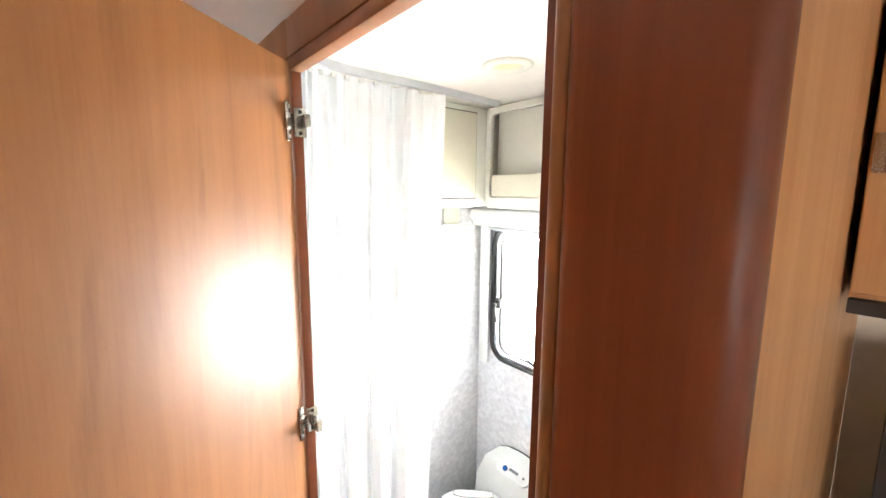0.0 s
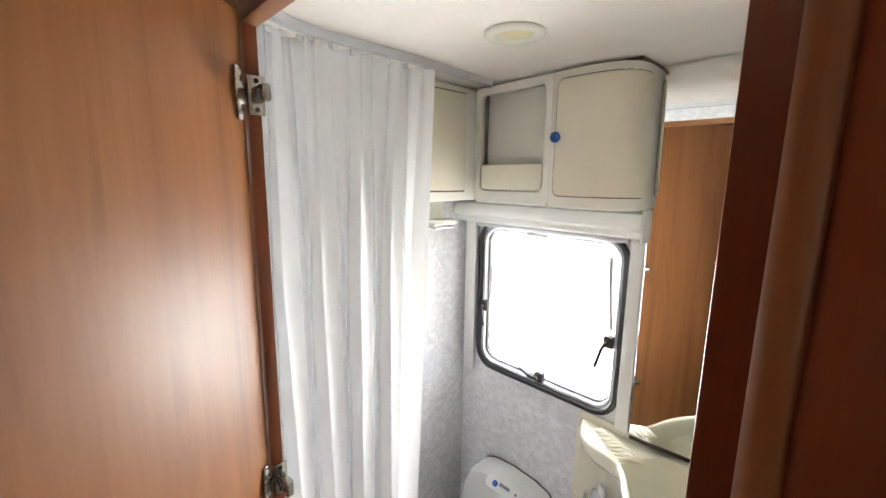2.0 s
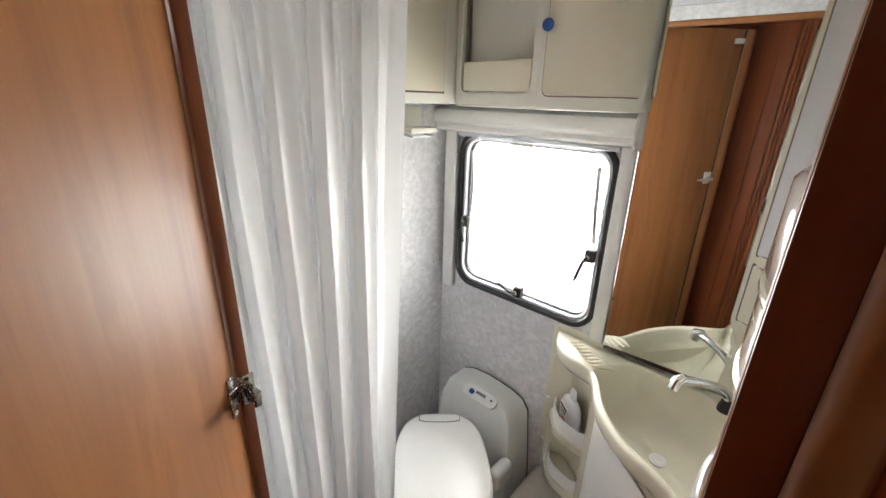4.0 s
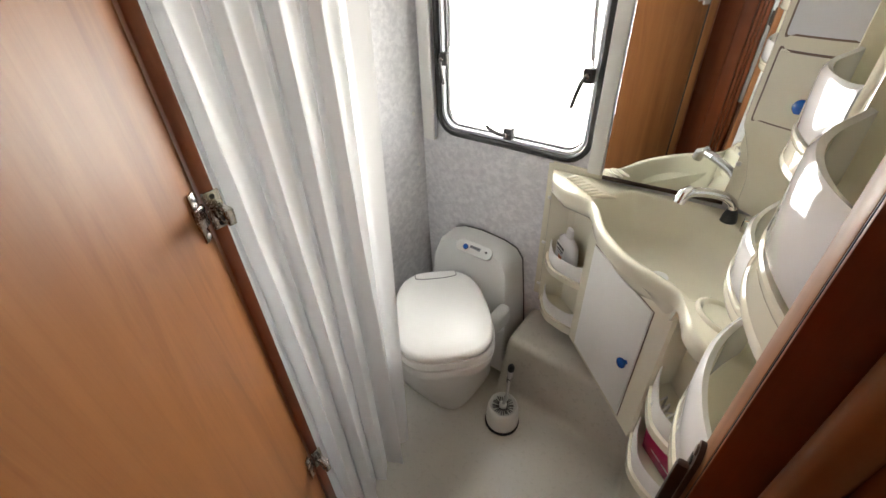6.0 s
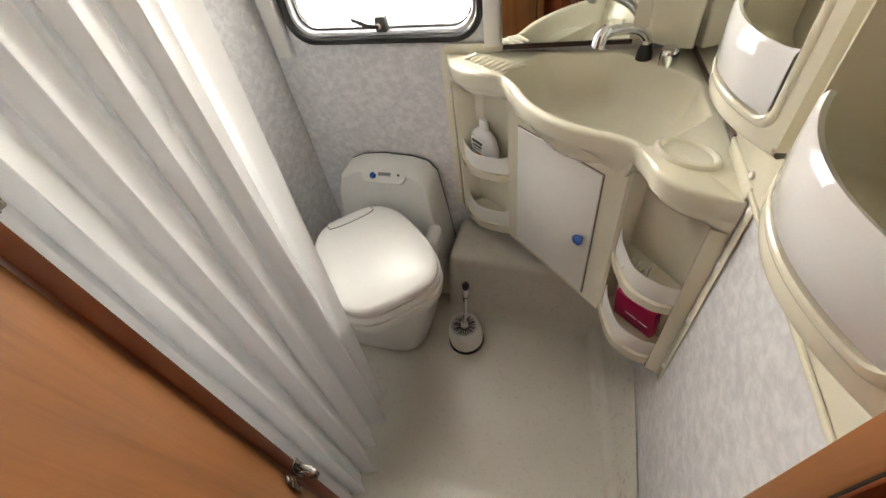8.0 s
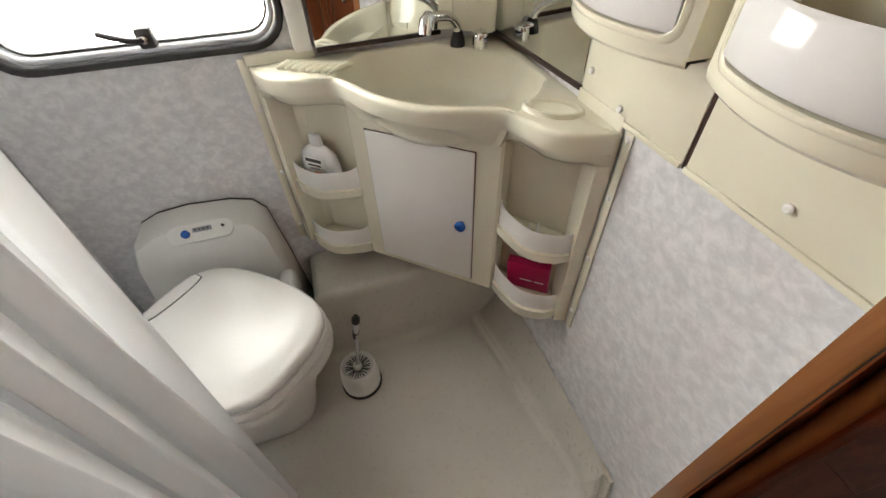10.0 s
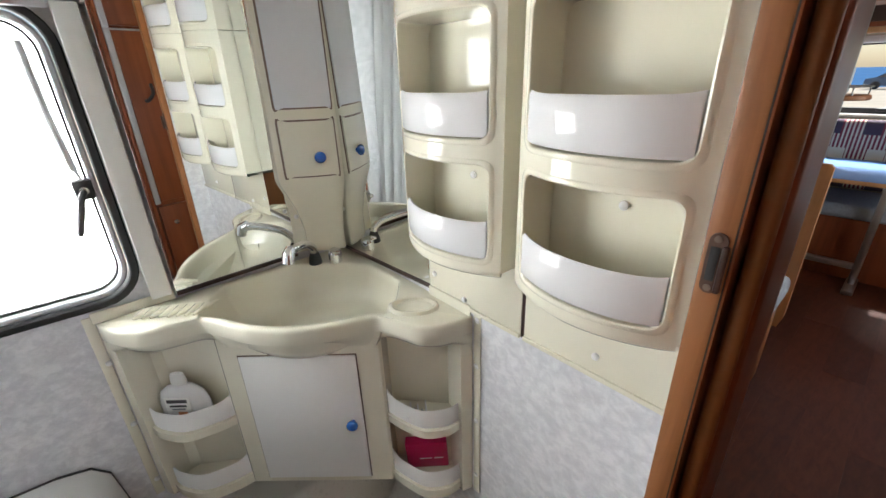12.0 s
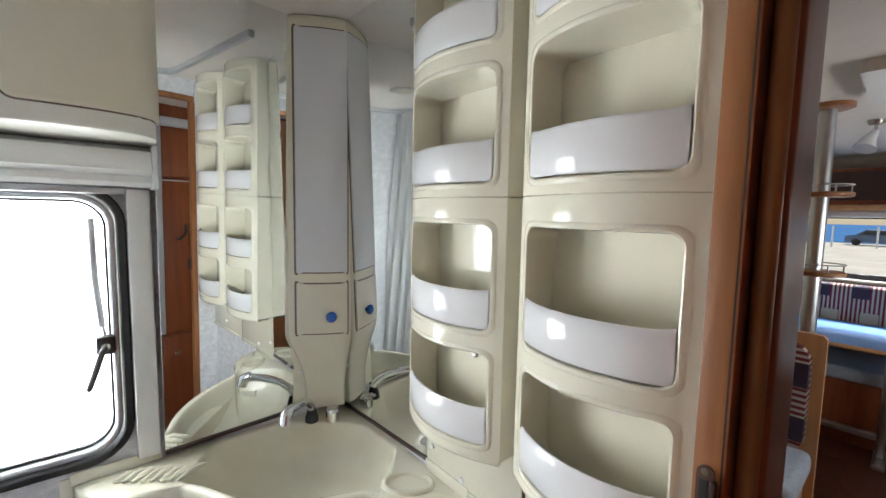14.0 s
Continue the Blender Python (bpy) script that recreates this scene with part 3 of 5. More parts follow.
prof = [(YW - 0.001, 1.603), (0.895, 1.603), (0.872, 1.592), (0.864, 1.572), (0.868, 1.553), (0.884, 1.543), (0.884, 1.53), (0.892, 1.521), (YW - 0.001, 1.52)]
part("cassette", rings([[(x, y, z) for y, z in prof] for x in (XL + 0.004, -0.462)], True, True, True), white_soft, bl, "", 40)
part("end_cap", box(-0.461, -0.452, 0.862, YW - 0.002, 1.516, 1.606, 0.003), grey_white, bl)
part("pull_bar", box(-1.08, -0.505, 0.905, 0.921, 1.505, 1.519, 0.003), alu, bl, "grey aluminium pull bar")
part("grip", box(-0.845, -0.765, 0.898, 0.915, 1.492, 1.503, 0.003), white_soft, bl)
for x0, x1, z0 in ((-1.142, -1.092, 0.905), (-0.503, -0.462, 0.925)):
    rl = part("side_rail", box(x0, x1, 0.915, YW - 0.001, z0, 1.518, 0.004), white_soft, bl)
    part("groove", box(x0 + 0.034 if x0 < -1 else x0 - 0.0005, x1 + 0.0005 if x0 < -1 else x0 + 0.004, 0.922, 0.932, z0 + 0.01, 1.51), alu, rl)

# ---- cabinets under the ceiling ----
wc = thing("wall_cabinet", (-0.69, 0.84, 1.615), "ivory bow-fronted wall cabinet over the window with open cubby", "wall cabinet")
CF = 0.76
bow = curve([(-0.672, 0.738, 0), (-0.60, 0.734, 0), (-0.54, 0.737, 0), (-0.495, 0.750, 0), (-0.467, 0.777, 0), (-0.457, 0.815, 0), (-0.457, 0.865, 0), (-0.459, 0.905, 0)], 6)


def at_length(pts, s):
    """Point and outward normal at s metres along a plan line."""
    for p, q in zip(pts, pts[1:]):
        ln = (q - p).length
        if s <= ln or q is pts[-1]:
            d = (q - p) / ln
            return p + d * s, Vector((d.y, -d.x, 0))
        s -= ln


def bow_patch(pts, s0, s1, z0, z1, r, lift):
    """Rounded panel that follows a bowed plan line, standing proud of it."""
    out = []
    edge = rrect(s0, s1, z0, z1, r, 5)
    for p, q in zip(edge, edge[1:] + edge[:1]):
        k = 10 if math.dist(p, q) > 0.03 else 1
        out += [(p[0] + (q[0] - p[0]) * e / k, p[1] + (q[1] - p[1]) * e / k) for e in range(k)]
    cs, cz = (s0 + s1) / 2, (z0 + z1) / 2
    L = []
    for k, pr in ((1.0, 0.0), (1.0, lift * 0.6), (0.985, lift * 0.93), (0.96, lift), (0.8, lift), (0.6, lift), (0.4, lift), (0.2, lift), (0.02, lift)):
        row = []
        for s, z in out:
            p, nn = at_length(pts, cs + (s - cs) * k)
            row.append(tuple(p + nn * pr + Vector((0, 0, cz + (z - cz) * k))))
        L.append(row)
    return rings(L, True, False, True)


slope = Matrix.Identity(4)
slope[1][0], slope[1][3] = -0.075, -0.0724
front = moved(holed(-0.965, -0.6725, 1.612, 1.963, -0.943, -0.692, 1.645, 1.941, 0.022, CF, CF + 0.014, FACE_Y), slope)
part("cubby_front", front, ivory, wc)
part("cubby_back", box(-0.962, -0.675, CF + 0.060, CF + 0.066, 1.62, 1.955), ivory, wc)
part("cubby_floor", moved(box(-0.962, -0.675, CF + 0.015, CF + 0.059, 1.622, 1.644), slope), ivory, wc)
part("cubby_bin", moved(box(-0.938, -0.697, CF + 0.002, CF + 0.012, 1.648, 1.727, 0.006), slope), cream_dull, wc)
bow_loop = lambda k, z: [(p.x - k * at_length(bow, 0)[1].x, p.y + k, z) for p in bow] + [(-0.459, YW - 0.002, z), (-0.672, YW - 0.002, z)]
part("bow_body", rings([bow_loop(0.012, 1.606), bow_loop(0.003, 1.608), bow_loop(0.0, 1.613), bow_loop(0.0, 1.959), bow_loop(0.002, 1.963)], True, True, True), ivory, wc, "", 40)
part("carcass_bottom", moved(box(-0.965, -0.6725, CF + 0.01, YW - 0.004, 1.606, 1.6115, 0.002), Matrix.Identity(4)), ivory, wc)
# solid dark strip stands for the shade in the open gap above
part("top_gap_shade", box(-0.965, -0.457, CF + 0.012, YW - 0.003, 1.9635, CEIL - 0.001), bronze, wc)
part("gap", bow_patch(bow, 0.014, 0.291, 1.637, 1.944, 0.02, 0.0012), bronze, wc)
cd = part("door", bow_patch(bow, 0.017, 0.288, 1.640, 1.941, 0.018, 0.006), cream_dull, wc, "cream bowed door", 45)


def knob(at, m, parent):
    return part("knob", lathe([(0.006, 0), (0.006, 0.006), (0.0125, 0.009), (0.0145, 0.014), (0.0135, 0.019), (0.008, 0.0225), (0.002, 0.023)], m=Matrix.Translation(at) @ m, n=18), blue, parent, "round glossy blue knob", 60)


TO_ROOM = Matrix.Rotation(radians(90), 4, "X")
knob((-0.645, 0.7305, 1.793), TO_ROOM, cd)
sc = thing("wall_cabinet", (-1.06, 0.6, 1.615), "ivory shower-side wall cabinet with a flat cream door", "wall cabinet")
part("carcass", box(XL + 0.002, -0.98, 0.30, CF + 0.18, 1.612, 1.963, 0.002), ivory, sc)
part("face_frame", box(-0.978, -0.966, 0.30, CF - 0.001, 1.612, 1.963, 0.004), ivory, sc)
part("door", box(-0.9655, -0.958, 0.40, 0.705, 1.645, 1.941, 0.004), cream_dull, sc, "flat cream door")
part("gap", box(-0.9665, -0.9645, 0.395, 0.710, 1.640, 1.945), bronze, sc)

sb = thing("soap_dish", (XL, 0.75, 1.5), "small cream plastic soap dish on the shower wall", "soap dish")
part("bracket", box(XL + 0.001, XL + 0.012, 0.72, 0.80, 1.53, 1.60, 0.003), ivory, sb)
part("dish", box(XL + 0.012, XL + 0.07, 0.70, 0.82, 1.515, 1.535, 0.006), ivory, sb)
part("bar", tube([(XL + 0.02, 0.715, 1.51), (XL + 0.06, 0.715, 1.505), (XL + 0.06, 0.805, 1.505), (XL + 0.02, 0.805, 1.51)], 0.003, 6), steel, sb)

vt = thing("ceiling_vent", (-0.585, 0.445, CEIL), "round off-white ceiling vent with yellowed centre", "ceiling vent")
part("ring", lathe([(0.038, CEIL - 0.0005), (0.062, CEIL - 0.001), (0.062, CEIL - 0.003), (0.055, CEIL - 0.008), (0.043, CEIL - 0.010), (0.038, CEIL - 0.007), (0.035, CEIL - 0.003)], (-0.585, 0.445, 0), 40), ivory, vt, "", 60)
part("centre", lathe([(0.035, CEIL - 0.001), (0.035, CEIL - 0.003), (0.02, CEIL - 0.005), (0.004, CEIL - 0.0055)], (-0.585, 0.445, 0), 32), yellowed, vt, "yellowed centre disc", 60)

# ---- curtain on its rail ----
rail = thing("curtain_rail", (-0.84, 0.3, CEIL), "slim grey aluminium curtain rail under the ceiling", "curtain rail")
rp = curve([(-0.172, 0.72, CEIL - 0.012), (-0.172, 0.40, CEIL - 0.012), (-0.176, 0.10, CEIL - 0.012), (-0.20, 0.035, CEIL - 0.012), (-0.28, 0.005, CEIL - 0.012), (-0.50, 0.0, CEIL - 0.012), (-0.72, 0.0, CEIL - 0.012), (-0.80, 0.03, CEIL - 0.012), (-0.845, 0.15, CEIL - 0.012), (-0.85, 0.40, CEIL - 0.012), (-0.875, 0.72, CEIL - 0.012)], 8)
loops = []
for i, p in enumerate(rp):
    d = (rp[min(i + 1, len(rp) - 1)] - rp[max(i - 1, 0)]).normalized()
    s = Vector((-d.y, d.x, 0))
    loops.append([p + s * a + Vector((0, 0, c)) for a, c in ((-0.008, 0.011), (-0.008, -0.007), (-0.003, -0.009), (0.003, -0.009), (0.008, -0.007), (0.008, 0.011))])
part("track", rings(loops, True, True, True), alu, rail)

cur = thing("shower_curtain", (-0.8, 0.25, 0.04), "white translucent shower curtain hanging in soft folds", "shower curtain")
NU, NV = 380, 60
top = curve([(-0.83, -0.01, 0), (-0.845, 0.10, 0), (-0.85, 0.26, 0), (-0.855, 0.46, 0)], 20)
bot = curve([(-0.735, -0.012, 0), (-0.725, 0.07, 0), (-0.745, 0.18, 0), (-0.775, 0.30, 0)], 20)


def along(pts, s):
    f = s * (len(pts) - 1)
    i = min(int(f), len(pts) - 2)
    return pts[i].lerp(pts[i + 1], f - i)


rng = random.Random(4)
ph = [rng.uniform(0, 6.28) for _ in range(6)]
loops = []
for j in range(NV + 1):
    v = j / NV
    row = []
    for i in range(NU + 1):
        s = i / NU
        w = v
        p = along(top, s).lerp(along(bot, s), w)
        bend = s + 0.030 * math.sin(5.3 * s + ph[0]) + 0.018 * math.sin(1.9 * v + ph[1] + 9 * s) * v
        k = 5.2
        q = math.sin(math.pi * k * bend + ph[2])
        a = 1 - 2 * abs(q) ** 0.9
        a2 = math.sin(2 * math.pi * 15 * bend + ph[3] + 2.5 * math.sin(1.7 * v + 4 * s + ph[4]))
        a3 = noise.noise(Vector((s * 6, v * 1.6, 3.1)))
        a4 = noise.noise(Vector((s * 22, v * 3.5 + 3 * s, 7.7)))
        a5 = 1 - 2 * abs(math.sin(2 * math.pi * k * bend + ph[4])) ** 0.9
        amp = 0.014 + 0.014 * min(1, v * 2.5) + 0.028 * v * v
        gather = max(0.0, 1 - v * 4)
        off = amp * a * (0.8 + 0.6 * a3) + 0.010 * (1 - 0.6 * v) * a5 + (0.0006 + 0.005 * gather) * a2 + 0.022 * a3 * v + 0.0018 * a4
        curl = max(0.0, (s - 0.94) / 0.06)
        off = off * (1 - curl) + 0.018 * curl * curl
        yy = 0.018 * (1 - curl) * math.cos(2 * math.pi * k * bend + ph[5]) * min(1, v * 4)
        lift = 0.02 * math.sin(2 * math.pi * k * bend) * v ** 6 + 0.04 * noise.noise(Vector((s * 4, 0, 8.2))) * v ** 5
        row.append((p.x + off, p.y + yy, max(0.012, CEIL - 0.024 - v * 1.918 + lift)))
    loops.append(row)
cl = part("cloth", rings(loops, False), curtain_cloth, cur, "", 180)
for k in range(12):
    p = along(top, (k + 0.4) / 12)
    part("hook", box(p.x - 0.003, p.x + 0.003, p.y - 0.006, p.y + 0.006, CEIL - 0.034, CEIL - 0.0215, 0.001), white_soft, cur)

# ---- toilet ----
wcT = thing("toilet", (-0.82, 0.65, 0), "white swivel cassette toilet with closed lid and grey flush console", "toilet")
F, R = Vector((0.71, -0.704, 0)), Vector((0.704, 0.71, 0))
LC = Vector((-0.797, 0.562, 0))


def lid_loop(k, z, grow=0.0, n=56, push=0.0):
    out = []
    for i in range(n):
        a = 2 * math.pi * i / n
        c, s = math.cos(a), math.sin(a)
        e = 0.62
        u = math.copysign(abs(c) ** e, c)
        v = math.copysign(abs(s) ** e, s)
        wide = 0.164 + 0.006 * v - 0.010 * max(0, v) ** 3 - 0.010 * max(0, -v)
        p = LC + R * (u * (wide + grow) * k) + F * (v * (0.214 + grow) * k + push)
        out.append((p.x, p.y, z))
    return out


part("lid", rings([lid_loop(0.985, 0.452), lid_loop(1.0, 0.456), lid_loop(1.0, 0.466), lid_loop(0.985, 0.474), lid_loop(0.93, 0.481), lid_loop(0.7, 0.485), lid_loop(0.3, 0.487), lid_loop(0.02, 0.487)], True, True, True), lid_white, wcT, "glossy white lid", 50)
part("seat", rings([lid_loop(0.97, 0.424, 0.004), lid_loop(1.0, 0.428, 0.005), lid_loop(1.0, 0.444, 0.005), lid_loop(0.985, 0.45, 0.005), lid_loop(0.9, 0.4515)], True, True, True), white_soft, wcT, "", 50)
LID = [(0.0, 0.487), (0.3, 0.487), (0.7, 0.485), (0.93, 0.481), (0.985, 0.474), (1.0, 0.468)]


def lid_height(a, f):
    k = (abs(a / 0.160) ** 3.2 + abs(f / 0.214) ** 3.2) ** (1 / 3.2)
    for (k0, z0), (k1, z1) in zip(LID, LID[1:]):
        if k <= k1:
            return z0 + (z1 - z0) * (k - k0) / (k1 - k0)
    return LID[-1][1]


def lid_patch(half, f0, f1, lift):
    """A strip of the lid's own surface across its back, raised by lift."""
    rows = []
    for j in range(9):
        row = []
        for i in range(17):
            q = 2 * i / 16 - 1
            a = half * q
            front = f1 + 0.006 * (1 - q * q) - 0.006 * abs(q) ** 6
            f = f0 + (front - f0) * j / 8
            p = LC + R * a + F * f
            row.append((p.x, p.y, lid_height(a, f) + lift))
        rows.append(row)
    low = [[(x, y, z - 0.004) for x, y, z in rows[0]], *rows, [(x, y, z - 0.004) for x, y, z in rows[-1]]]
    return rings(low, False)


part("hinge_gap", lid_patch(0.0785, -0.2105, -0.1625, 0.0006), off_black, wcT, "dark gap round the hinge cover", 50)
part("hinge_cover", lid_patch(0.076, -0.2115, -0.1655, 0.0020), lid_white, wcT, "", 50)


def bowl_loop(z, grow, foot, n=56):
    """From the seat's outline (foot 0) to the squarer foot of the bowl (foot 1)."""
    out = []
    for i in range(n):
        t = 2 * math.pi * i / n
        c, s = math.cos(t), math.sin(t)
        p = LC + R * (math.copysign(abs(c) ** 0.62, c) * (0.160 + grow)) + F * (math.copysign(abs(s) ** 0.62, s) * (0.214 + grow))
        d = R * c + F * s
        q = Vector((-0.872 + math.copysign(abs(d.x) ** 0.5, d.x) * 0.172, 0.652 + math.copysign(abs(d.y) ** 0.5, d.y) * 0.158, 0))
        e = p.lerp(q, foot)
        out.append((max(e.x, XL + 0.06), min(e.y, 0.9), z))
    return out


part("bowl", rings([bowl_loop(0.003, 0.0, 1.02), bowl_loop(0.010, 0.0, 1.02), bowl_loop(0.016, -0.004, 0.97), bowl_loop(0.10, -0.008, 0.82), bowl_loop(0.22, -0.010, 0.52), bowl_loop(0.33, -0.010, 0.20), bowl_loop(0.368, -0.008, 0.06), bowl_loop(0.376, 0.0, 0.0), bowl_loop(0.384, 0.006, 0.0), bowl_loop(0.414, 0.011, 0.0), bowl_loop(0.421, 0.008, 0.0), bowl_loop(0.4225, 0.0, 0.0)], True, True, True), white_soft, wcT, "", 40)
con = [(-1.035, 0.012), (-1.035, 0.30), (-1.025, 0.49), (-1.008, 0.545), (-0.96, 0.566), (-0.88, 0.575), (-0.775, 0.568), (-0.72, 0.552), (-0.692, 0.515), (-0.672, 0.33), (-0.655, 0.14), (-0.64, 0.012)]
yf = [0.77, 0.775, 0.80, 0.815, 0.825, 0.825, 0.825, 0.82, 0.805, 0.79, 0.775, 0.77]
cx, cz = -0.86, 0.3
L0 = [(x, YW - 0.004, z) for x, z in con]
L1 = [(x, y + 0.022, z) for (x, z), y in zip(con, yf)]
L2 = [(cx + (x - cx) * 0.965, y + 0.006, cz + (z - cz) * 0.97) for (x, z), y in zip(con, yf)]
L3 = [(cx + (x - cx) * 0.90, y, cz + (z - cz) * 0.91) for (x, z), y in zip(con, yf)]
# off-black rim draws the seam and the console's shadow outline on the wall
part("console_seam_shadow", rings([[(cx + (x - cx) * 1.004, YW - y, cz + (z - cz) * 1.003) for x, z in con] for y in (0.003, 0.010)], True, True, True), off_black, wcT, "dark seam and painted shadow line against the wall")
part("console", rings([L0, L1, L2, L3], True, True, True), grey_white, wcT, "grey-white flush console", 40)
pm = Matrix.Translation((-0.842, 0.822, 0.560)) @ Matrix.Rotation(radians(38), 4, "X")
pan = part("control_panel", moved(prism(rrect(-0.078, 0.078, -0.024, 0.024, 0.022), -0.012, 0.0010, 0.0008), pm), grey_white, wcT)
part("flush_button", moved(lathe([(0.0105, 0.003), (0.0105, 0.008), (0.006, 0.0095)], (-0.035, -0.002, 0), 16), pm), blue, pan, "round blue flush button")
part("display", moved(box(-0.018, 0.028, -0.001, 0.011, 0.003, 0.0055, 0.001), pm), grey_print, pan)
for k in range(4):
    part("printed_mark", moved(box(-0.014 + k * 0.01, -0.008 + k * 0.01, 0.003, 0.007, 0.0055, 0.0062), pm), off_black, pan)
part("key", moved(lathe([(0.004, 0.003), (0.004, 0.0065), (0.002, 0.007)], (0.055, 0.004, 0), 10), pm), off_black, pan)
part("side_hinge_block", box(-0.705, -0.655, 0.70, 0.81, 0.30, 0.385, 0.022, 4), grey_white, wcT)

# ---- toilet brush ----
tb = thing("toilet_brush", (-0.55, 0.598, 0), "white toilet brush in a round pot with grey bristles", "toilet brush")
part("pot", lathe([(0.060, 0.010), (0.0615, 0.03), (0.057, 0.085), (0.053, 0.104), (0.050, 0.106), (0.0455, 0.102), (0.044, 0.06), (0.01, 0.058)], (-0.55, 0.598, 0), 32), white_soft, tb, "", 60)
part("base_ring", lathe([(0.054, 0.001), (0.0645, 0.002), (0.0645, 0.010), (0.060, 0.012)], (-0.55, 0.598, 0), 32), black, tb, "black rubber base ring")
b = bmesh.new()
for k in range(26):
    a = 2 * math.pi * k / 26
    c, s = math.cos(a), math.sin(a)
    b = tube([(-0.55 + 0.007 * c, 0.598 + 0.007 * s, 0.092), (-0.55 + 0.039 * c, 0.598 + 0.039 * s, 0.094 + 0.004 * (k % 3))], 0.0018, 4, b)
part("bristles", b, off_black, tb, "dark grey bristles")
part("collar", lathe([(0.009, 0.08), (0.014, 0.095), (0.014, 0.108), (0.007, 0.114)], (-0.55, 0.598, 0), 16), white_soft, tb)
hl = [(-0.55, 0.598, 0.10), (-0.536, 0.595, 0.18), (-0.528, 0.583, 0.27), (-0.522, 0.575, 0.31), (-0.514, 0.563, 0.375), (-0.512, 0.560, 0.39)]
part("handle", tube(hl, [0.006, 0.0058, 0.0058, 0.0085, 0.0105, 0.004], 12), white_gloss, tb)
part("grip_edge", tube([(-0.5295, 0.5855, 0.268), (-0.5265, 0.581, 0.29), (-0.5225, 0.576, 0.308)], [0.0075, 0.0088, 0.0095], 12), black, tb, "black rubber grip")
part("grip_tip", tube([(-0.5155, 0.566, 0.362), (-0.513, 0.562, 0.38), (-0.5115, 0.5595, 0.393)], [0.0112, 0.0115, 0.006], 12), black, tb)

# ---- corner vanity ----
van = thing("vanity_unit", (-0.2, 0.75, 0.38), "cream moulded corner washbasin unit with white door and shelf bins", "vanity unit")
PL, U, N = Vector((-0.612, 0.926, 0)), Vector((0.745, -0.667, 0)), Vector((-0.667, -0.745, 0))


def diag(s, off, z=0.0):
    p = PL + U * s + N * off
    return (min(p.x, -0.003), min(p.y, YW - 0.003), z)


rim_ctl = [(0.0, -0.002), (0.03, 0.014), (0.075, 0.028), (0.125, 0.026), (0.17, 0.004), (0.21, -0.016), (0.25, -0.010), (0.33, 0.018), (0.41, 0.028), (0.49, 0.020), (0.57, -0.006), (0.61, -0.014), (0.65, 0.004), (0.69, 0.026), (0.74, 0.030), (0.785, 0.015), (0.813, -0.002)]
rim_so = [(p.x, p.y) for p in curve([(s, o, 0) for s, o in rim_ctl], 5)]
rim = [diag(s, o) for s, o in rim_so]
outline = [(p[0], p[1]) for p in rim] + [(-0.003, YW - 0.003)]
BC = Vector((-0.215, 0.74))


def ray_out(a):
    d = Vector((math.cos(a), math.sin(a)))
    best = 9.0
    for p, q in zip(outline, outline[1:] + outline[:1]):
        p, q = Vector(p), Vector(q)
        e = q - p
        den = d.x * e.y - d.y * e.x
        if abs(den) < 1e-9:
            continue
        w = p - BC
        t, k = (w.x * e.y - w.y * e.x) / den, (w.x * d.y - w.y * d.x) / den
        if t > 0 and -1e-6 <= k <= 1 + 1e-6:
            best = min(best, t)
    return best


ZT = 0.908
u2, n2 = Vector((U.x, U.y)), Vector((N.x, N.y))


def bowl_r(a):
    d = Vector((math.cos(a), math.sin(a)))
    c, s = abs(d.dot(u2)), d.dot(n2)
    return ((c / 0.222) ** 2.5 + (abs(s) / (0.20 if s > 0 else 0.160)) ** 2.5) ** (-1 / 2.5)


def spread(p, q, k):
    return [(p[0] + (q[0] - p[0]) * i / k, p[1] + (q[1] - p[1]) * i / k) for i in range(k)]


corner_pt = (-0.003, YW - 0.003)
front_n = len(rim)
edge_pts = [(p[0], p[1]) for p in rim] + spread(rim[-1], corner_pt, 40)[1:] + spread(corner_pt, rim[0], 40)[:-1]
SECTION = [("c", 1.0, 0.040, 0.816), ("c", 0.88, 0.031, 0.824), ("c", 0.62, 0.0235, 0.8345), ("c", 0.34, 0.0165, 0.845), ("c", 0.12, 0.0120, 0.856), ("c", 0.0, 0.0100, 0.8635), ("o", 0.0085, 0.8655), ("o", 0.0012, 0.8675), ("o", 0.0, 0.8705), ("o", 0.0, ZT - 0.010),
           ("o", 0.0012, ZT - 0.0045), ("o", 0.0045, ZT - 0.0012), ("o", 0.009, ZT), ("b", 1.0, 0.0055, ZT), ("b", 1.0, 0.0018, ZT - 0.0014), ("b", 1.0, -0.001, ZT - 0.006),
           ("b", 0.985, 0.0, ZT - 0.022), ("b", 0.95, 0.0, ZT - 0.052), ("b", 0.885, 0.0, ZT - 0.085), ("b", 0.77, 0.0, ZT - 0.110), ("b", 0.5, 0.0, ZT - 0.122), ("b", 0.04, 0.0, ZT - 0.128)]
top_loops = []
